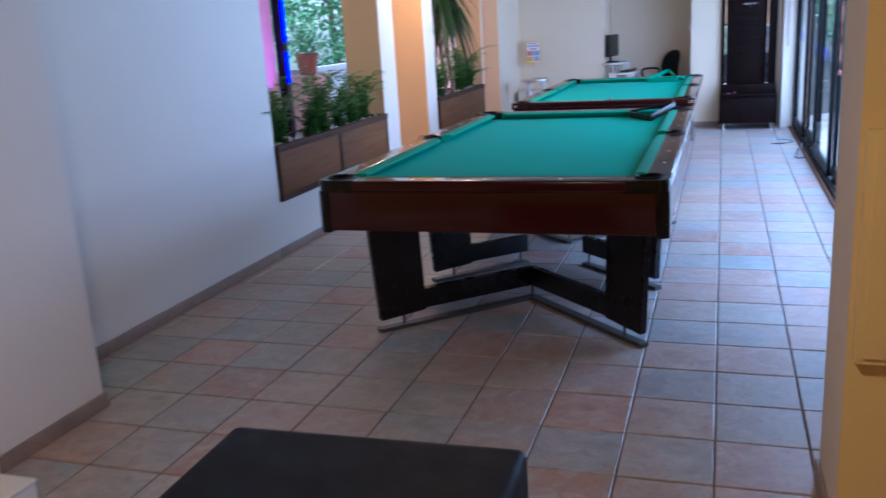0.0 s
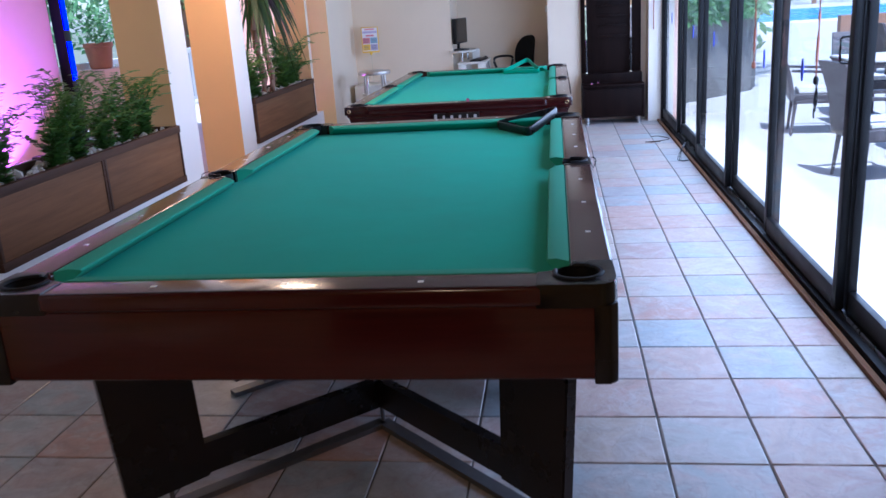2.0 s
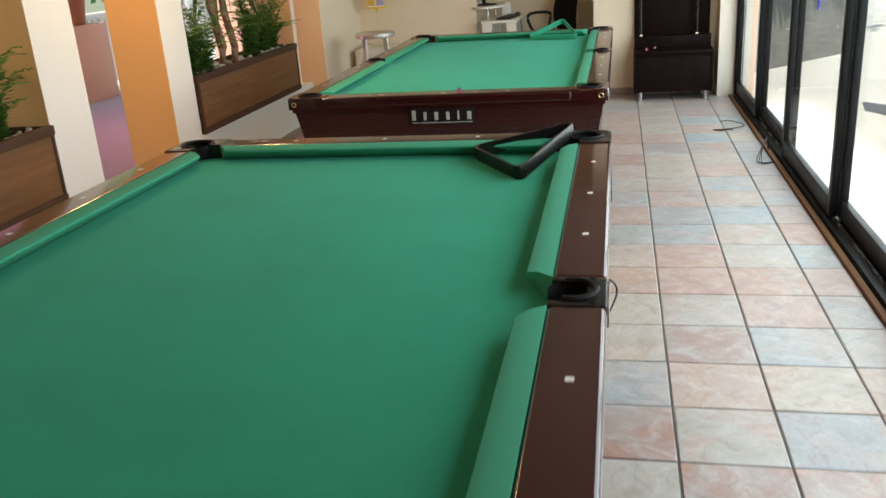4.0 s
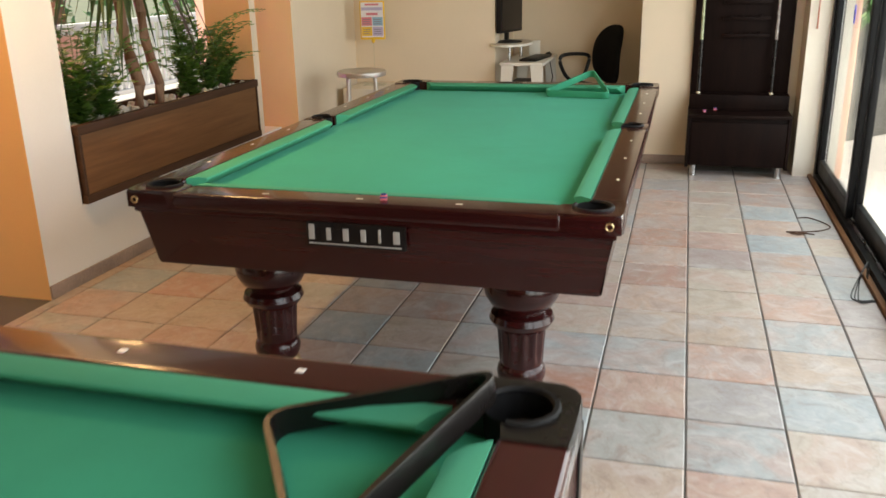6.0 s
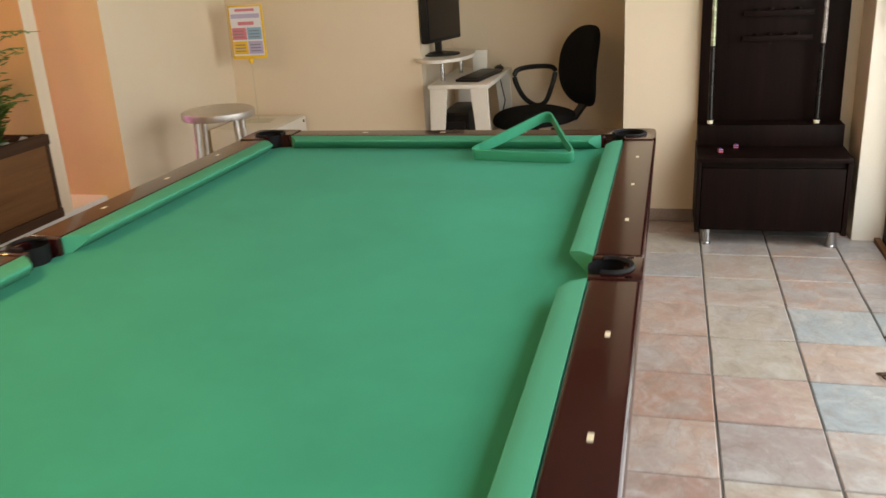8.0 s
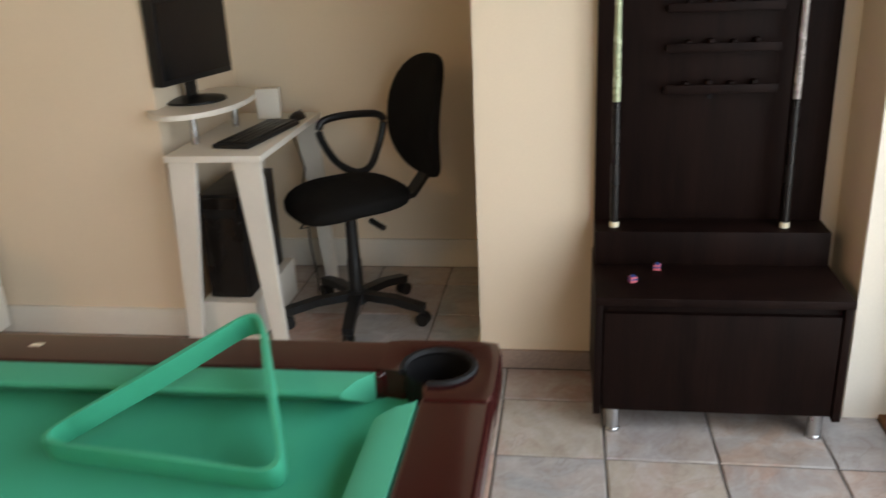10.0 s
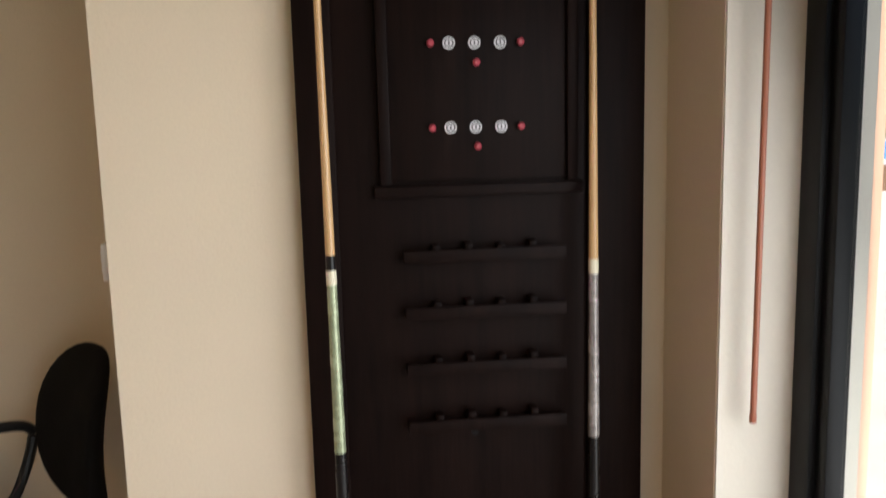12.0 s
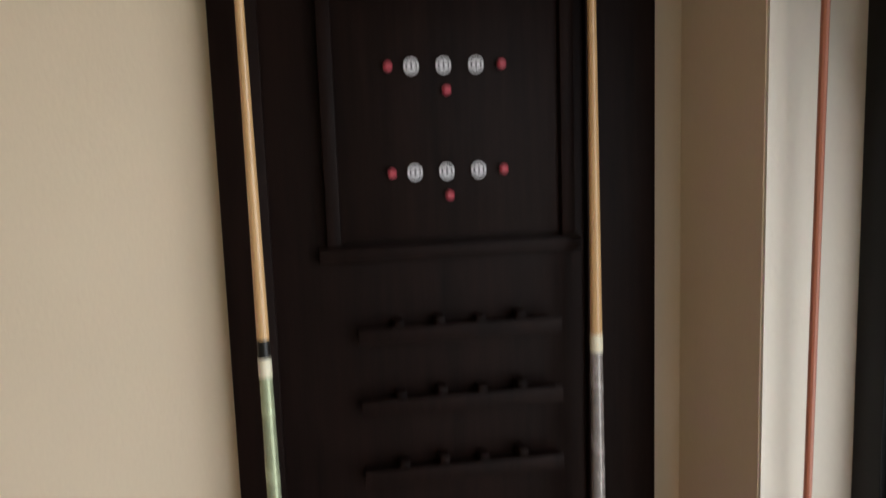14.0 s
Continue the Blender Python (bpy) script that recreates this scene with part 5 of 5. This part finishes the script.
def yucca(x, y, z, height, seed):
    r = random.Random(seed)
    t = thing("yucca_palm", "tall yucca palm with drooping sword leaves in the planter", "palm", (x, y, z))
    pts = [Vector((0.02 * math.sin(k * 1.1), -0.10 * (k / 8) + 0.025 * math.sin(k * 1.9), height * k / 8)) for k in range(9)]
    part("trunk", pipe(pts, 0.036, 12), BARK, t, "bare ringed brown trunk")
    part("trunk", pipe([p * 0.9 + Vector((0.03, 0.17 * (1 - 0.3 * i / 8), 0)) for i, p in enumerate(pts)], 0.03, 10), BARK, t, "bare ringed brown trunk")
    bm = bmesh.new()
    for top in (pts[-1], pts[-1] * 0.9 + Vector((0.03, 0.12, 0.02))):
        for k in range(58):
            a, up = r.uniform(0, 2 * math.pi), r.uniform(-0.5, 1.0)
            ln = r.uniform(0.42, 0.68)
            d = Vector((math.cos(a), math.sin(a), 0))
            prev = None
            for q in range(7):
                s = q / 6
                c = top + Vector((0, 0, -0.06 + 0.12 * up)) + d * (ln * 0.75 * s * (0.45 + 0.55 * abs(math.cos(up)))) + Vector((0, 0, ln * (up * 0.75 * s - (1.05 - 0.25 * up) * s * s)))
                w = 0.026 * (1 - s ** 2.5) + 0.001
                side = d.cross(Vector((0, 0, 1))) * w
                pair = (bm.verts.new(c - side + Vector((0, 0, w * 0.4))), bm.verts.new(c), bm.verts.new(c + side + Vector((0, 0, w * 0.4))))
                if prev:
                    bm.faces.new((prev[0], prev[1], pair[1], pair[0]))
                    bm.faces.new((prev[1], prev[2], pair[2], pair[1]))
                prev = pair
    part("crown", bm, YUCCA, t, "long drooping sword-shaped leaves")


yucca(-3.23, 9.86, 0.765, 1.27, 7)

# ---- gallery beyond the planters ----
structure("gallery_wall", box(-7.0, -6.8, 4.0, 12.2, -0.1, CEIL + 0.1), PEACH, "peach plastered gallery wall under purple light", "wall")
structure("gallery_end_wall", box(-5.3, -3.43, 14.0, 14.2, -0.1, CEIL + 0.1), PEACH, "peach plastered wall behind the planter", "wall")
structure("gallery_pier", box(-3.43, -3.36, 11.42, 14.0, -0.1, CEIL), PEACH, "peach plastered side of the room", "wall")
post = thing("gallery_post", "dark blue post with glowing blue light strips", "post", (-6.74, 12.34, 0))
part("shaft", box(-0.07, 0.07, -0.08, 0.08, 0.0, CEIL + 0.1, 0.006), BLACK_FRAME, post)
for a, b in ((0.85, 1.35), (1.5, 2.2)):
    part("light_strip", box(0.07, 0.078, -0.05, 0.05, a, b), LED_BLUE, post, "glowing blue light strip")
flood = thing("purple_floodlight", "small black floodlight casting purple light on the wall", "floodlight", (-5.95, 10.2, 0))
part("housing", box(-0.09, 0.09, -0.07, 0.07, 0.05, 0.2, 0.01), BLACK_PLASTIC, flood)
part("lens", box(-0.095, -0.088, -0.055, 0.055, 0.065, 0.185), LED_PURPLE, flood, "glowing purple lens")
part("bracket", box(-0.03, 0.03, -0.09, 0.09, 0.0, 0.06, 0.004), BLACK_PLASTIC, flood)
spot = bpy.data.lights.new("purple_flood_light", "SPOT")
spot.energy, spot.color, spot.spot_size, spot.spot_blend, spot.shadow_soft_size = 470, (0.45, 0.12, 1.0), radians(105), 0.12, 0.05
new("purple_flood_light", spot).matrix_world = look((-6.06, 10.2, 0.13), (-6.9, 10.4, 0.75))


def balustrade(x, y0, y1):
    b = thing("balustrade", "cream painted balustrade along the gallery edge", "balustrade", (x, 0, 0))
    part("top_rail", box(-0.05, 0.05, y0, y1, 0.94, 1.02, 0.008), WHITE_PAINT, b)
    part("bottom_rail", box(-0.04, 0.04, y0, y1, 0.08, 0.14, 0.006), WHITE_PAINT, b)
    n = int((y1 - y0) / 0.15)
    for k in range(n):
        y = y0 + (k + 0.5) * (y1 - y0) / n
        part("baluster", box(-0.022, 0.022, y - 0.03, y + 0.03, 0.14, 0.94, 0.004), WHITE_PAINT, b)
    for y in (y0, (y0 + y1) / 2, y1):
        part("post", box(-0.06, 0.06, y - 0.06, y + 0.06, 0.0, 1.0, 0.006), WHITE_PAINT, b)


balustrade(-7.1, 12.6, 21.0)
structure("gallery_plinth", box(-7.0, -6.6, 13.0, 13.7, 0.0, 0.93, 0.01), PEACH, "pinkish plinth carrying a flower pot", "plinth")
pot = thing("flower_pot", "round terracotta pot with a leafy shrub on a plinth", "flower pot", (-6.8, 13.3, 0.932))
part("pot", lathe([(0.13, 0.0), (0.15, 0.02), (0.19, 0.30), (0.205, 0.31), (0.205, 0.36), (0.18, 0.36), (0.16, 0.33)], 28), TERRACOTTA, pot)
bm = bmesh.new()
rp = random.Random(5)
for k in range(420):
    c = Vector((rp.gauss(0, 0.14), rp.gauss(0, 0.14), 0.36 + abs(rp.gauss(0.22, 0.16))))
    leaf(bm, c, c + Vector((rp.uniform(-1, 1), rp.uniform(-1, 1), rp.uniform(-0.4, 0.8))) * 0.09, 0.045, Vector((rp.random(), rp.random(), 1)))
part("shrub", bm, TREE_LEAF, pot, "small leafy shrub")


def tree(x, y, height, crown, seed, count=2600):
    r = random.Random(seed)
    t = thing("garden_tree", "leafy green garden tree in daylight", "tree", (x, y, -0.3), 0, "garden trees")
    bm = bmesh.new()
    fork = Vector((r.uniform(-0.2, 0.2), r.uniform(-0.2, 0.2), height * 0.45))
    tube((0, 0, 0), fork, 0.16, 0.11, 10, bm)
    ends = []
    for k in range(7):
        a = 2 * math.pi * k / 7 + r.uniform(-0.3, 0.3)
        e = fork + Vector((math.cos(a) * crown * 0.65, math.sin(a) * crown * 0.65, height * r.uniform(0.15, 0.5)))
        tube(fork, e, 0.07, 0.02, 6, bm)
        ends.append(e)
    part("trunk", bm, BARK, t)
    bm = bmesh.new()
    clumps = [e + Vector((r.gauss(0, 0.4), r.gauss(0, 0.4), r.gauss(0, 0.4))) for e in ends for _ in range(4)] + [fork + Vector((r.gauss(0, crown * 0.4), r.gauss(0, crown * 0.4), r.uniform(-height * 0.25, height * 0.4))) for _ in range(14)]
    for k in range(count):
        c = r.choice(clumps) + Vector((r.gauss(0, 0.38), r.gauss(0, 0.38), r.gauss(0, 0.32)))
        leaf(bm, c, c + Vector((r.uniform(-1, 1), r.uniform(-1, 1), r.uniform(-1, 0.6))).normalized() * r.uniform(0.16, 0.34), 0.12, Vector((r.uniform(-1, 1), r.uniform(-1, 1), 1)))
    part("crown", bm, TREE_LEAF, t)


structure("ground", box(-160, 160, -120, 240, -0.6, -0.35), GRASSY, "grassy garden ground reaching the horizon", "ground")
for k, (x, y, h, c) in enumerate(((-10.0, 14.5, 4.2, 2.0), (-10.8, 18.5, 5.0, 2.4), (-9.6, 22.5, 4.5, 2.2), (-13.5, 16.5, 6.0, 2.8), (-14.5, 22.0, 6.5, 3.0), (-9.8, 11.5, 4.0, 1.8), (-12.5, 27.0, 6.5, 3.0))):
    tree(x, y, h, c, 60 + k)

# ---- terrace beyond the glazing ----
structure("terrace", box(1.05, 24.0, -3.0, 35.8, -0.14, -0.02), PAVING, "pale sunlit terrace paving", "terrace")
structure("terrace_wall", prism([(1.22, 13.62), (1.45, 13.86), (2.57, 15.03), (2.75, 15.6), (2.8, 17.5), (2.5, 17.5), (2.4, 15.7), (2.3, 15.2), (1.2, 14.0)], -0.1, 1.45, 0.02), SHADED_STONE, "garden wall with shade in its dark grey, overgrown with leaves", "wall")
structure("facade_pier", box(1.05, 1.105, 12.25, 13.6, -0.1, 3.0), PEACH, "pink rendered outer pier beside the glazing", "wall")
structure("gallery_roof", box(-7.3, -3.602, -3.2, 12.3, CEIL + 0.26, CEIL + 0.5), WHITE_PLASTER, "flat roof slab over the gallery", "roof")
structure("roof_slab", box(-3.6, 1.07, -3.2, 14.3, CEIL + 0.26, CEIL + 0.5), WHITE_PLASTER, "flat roof slab with a short overhang", "roof")
bm = bmesh.new()
rv = random.Random(9)
for k in range(2600):
    s = rv.random()
    c = Vector((1.35 + 1.3 * s, 13.8 + 1.35 * s - 0.1 * rv.random(), 1.1 + abs(rv.gauss(0.5, 0.5)))) + Vector((0.1 * rv.random(), -0.1 * rv.random(), 0))
    leaf(bm, c, c + Vector((rv.uniform(-1, 1), rv.uniform(-1, 0.3), rv.uniform(-1, 0.4))).normalized() * rv.uniform(0.08, 0.18), 0.07, Vector((rv.uniform(-1, 1), -1, rv.random())))
ivy = tagged(new("ivy", mesh_of("ivy", bm, TREE_LEAF)), "green climbing leaves over the garden wall", "ivy", "", "stuff")
structure("pool_water", box(7.0, 30.0, 36.0, 52.0, -0.3, -0.03), WATER, "blue swimming pool water", "water")
structure("pool_edge", box(5.0, 30.0, 35.8, 36.0, -0.3, 0.05), WHITE_PAINT, "white pool coping", "kerb")
structure("pool_terrace", box(1.05, 30.0, 52.0, 70.0, -0.3, -0.03), PAVING, "pale paving behind the pool", "terrace")
for k, (x, y, h, c) in enumerate(((1.9, 17.2, 3.6, 1.6), (1.4, 20.5, 5.0, 2.2), (9.0, 58.0, 7.0, 3.5), (16.0, 60.0, 7.5, 3.8), (23.0, 57.0, 7.0, 3.6), (4.0, 50.0, 8.0, 4.0))):
    tree(x, y, h, c, 80 + k)


structure("low_wall", box(7.5, 14.0, 27.0, 27.3, -0.1, 0.5), BARK, "low brown garden wall before the pool", "wall")


def wicker_chair():
    c = thing("terrace_chair", "dark woven wicker armchair with a pale seat pad on the terrace", "chair", (0, 0, 0), 0, "terrace chairs")
    part("seat", box(-0.245, 0.245, -0.25, 0.24, 0.33, 0.43, 0.02, None, 3), WICKER, c, "woven seat with a deep skirt")
    part("seat_pad", box(-0.22, 0.22, -0.24, 0.19, 0.43, 0.475, 0.018, None, 3), CUSHION_PAD, c, "pale grey seat pad")
    bm = bmesh.new()
    rows = []
    for k in range(9):
        u = k / 8
        z, y, w = 0.36 + 0.58 * u, 0.215 + 0.03 * u + 0.13 * u * u, 0.245 - 0.03 * u * u
        rows.append([bm.verts.new((sx * w, y + dy + 0.012 * sx * sx, z)) for sx, dy in ((-1, 0), (0, 0.012), (1, 0), (1, 0.045), (0, 0.06), (-1, 0.045))])
    for p, q in zip(rows, rows[1:]):
        for k in range(6):
            bm.faces.new((p[k], p[(k + 1) % 6], q[(k + 1) % 6], q[k]))
    bm.faces.new(rows[0][::-1])
    bm.faces.new(rows[-1])
    part("backrest", bm, WICKER, c, "tall curved woven backrest")
    for sx in (-1, 1):
        for sy in (-1, 1):
            part("leg", tube((sx * 0.215, sy * 0.215, 0.35), (sx * 0.235, sy * 0.245, 0.0), 0.021, 0.013, 10), WICKER, c)
        part("armrest", bar([(sx * 0.262, -0.215, 0.38), (sx * 0.268, -0.22, 0.61), (sx * 0.268, -0.19, 0.645), (sx * 0.268, 0.0, 0.655), (sx * 0.25, 0.27, 0.67)], 0.05, 0.026), WICKER, c)
    return c


def terrace_table(x, y):
    t = thing("terrace_table", "dark wicker terrace table with a pale glass top", "table", (x, y, -0.02), 0, "terrace tables")
    part("top", box(-0.45, 0.45, -0.45, 0.45, 0.72, 0.745, 0.008), CUSHION_PAD, t)
    part("frame", box(-0.43, 0.43, -0.43, 0.43, 0.66, 0.72, 0.006), WICKER, t)
    for sx in (-1, 1):
        for sy in (-1, 1):
            part("leg", box(sx * 0.40 - 0.025, sx * 0.40 + 0.025, sy * 0.40 - 0.025, sy * 0.40 + 0.025, 0.0, 0.66, 0.004), WICKER, t)


first = wicker_chair()
first.matrix_basis = pose(2.18, 8.68, -0.02, 0, 0, 100)
for x, y, rz in ((3.75, 8.75, -85), (2.95, 9.55, 5), (2.35, 11.0, 80), (3.9, 11.2, -95), (3.1, 11.95, 0), (4.2, 14.2, 120), (5.6, 13.2, -60), (5.0, 16.5, 90), (6.4, 16.6, -80)):
    copy_thing(first, pose(x, y, -0.02, 0, 0, rz))
for x, y in ((2.98, 8.72), (3.1, 11.15), (5.0, 13.7), (5.7, 16.6)):
    terrace_table(x, y)

# ---- floor tiles, last ----
meshes = []
datas = []
for k in range(6):
    bm = tile_mesh(100 + k)
    bm.verts.index_update()
    datas.append(([tuple(v.co) for v in bm.verts], [[v.index for v in f.verts] for f in bm.faces]))
    meshes.append(mesh_of("tile", bm, TILE, False))
floor_ob = bpy.data.objects["floor"]
rt = random.Random(17)
rest = []
for i in range(-11, 5):
    for j in range(-22, 29):
        cx, cy = (i + 0.5) * P, Y0 + (j + 0.5) * P
        lo, hi, lo2, hi2 = -3.9, 1.6, -2.94, 12.66
        if cy > 2.7:
            lo, hi = -3.06, (0.86 if cy > 4.3 else 0.757)
        if cy > 12.3:
            if cx > -0.43:
                lo, hi2 = -0.445, 12.455
            elif cx < -1.65:
                lo, hi, hi2 = -2.9, -1.55 if cy < 12.6 else -1.64, 12.65
            else:
                lo, hi, hi2 = -1.70 if cy < 12.6 else -1.64, -0.42 if cy < 12.6 else -0.45, 13.45
        if cx + P / 2 < lo + 0.02 or cx - P / 2 > hi - 0.02 or cy - P / 2 > hi2 - 0.02:
            continue
        inside = cx - P / 2 >= lo and cx + P / 2 <= hi and cy + P / 2 <= hi2
        k = rt.randrange(6)
        if inside and cx > -2.0 and 1.2 < cy < 12.4:
            ob = new("tile", meshes[k])
            ob.parent = floor_ob
            ob.matrix_basis = pose(cx, cy, rt.uniform(-0.0006, 0.0006), 0, 0, rt.choice((0, 90, 180, 270)))
        else:
            rest.append((datas[k], (cx, cy), (lo, hi, lo2, hi2)))
            if cy > 12.3 and cx < -0.43 and cx + P / 2 > -0.4:
                rest.append((datas[k], (cx, cy), (-0.418, 0.8, lo2, 12.455)))
far = joined(rest, "tiles", TILE_FAR, "")
far.parent = floor_ob
far["kind"] = "stuff"
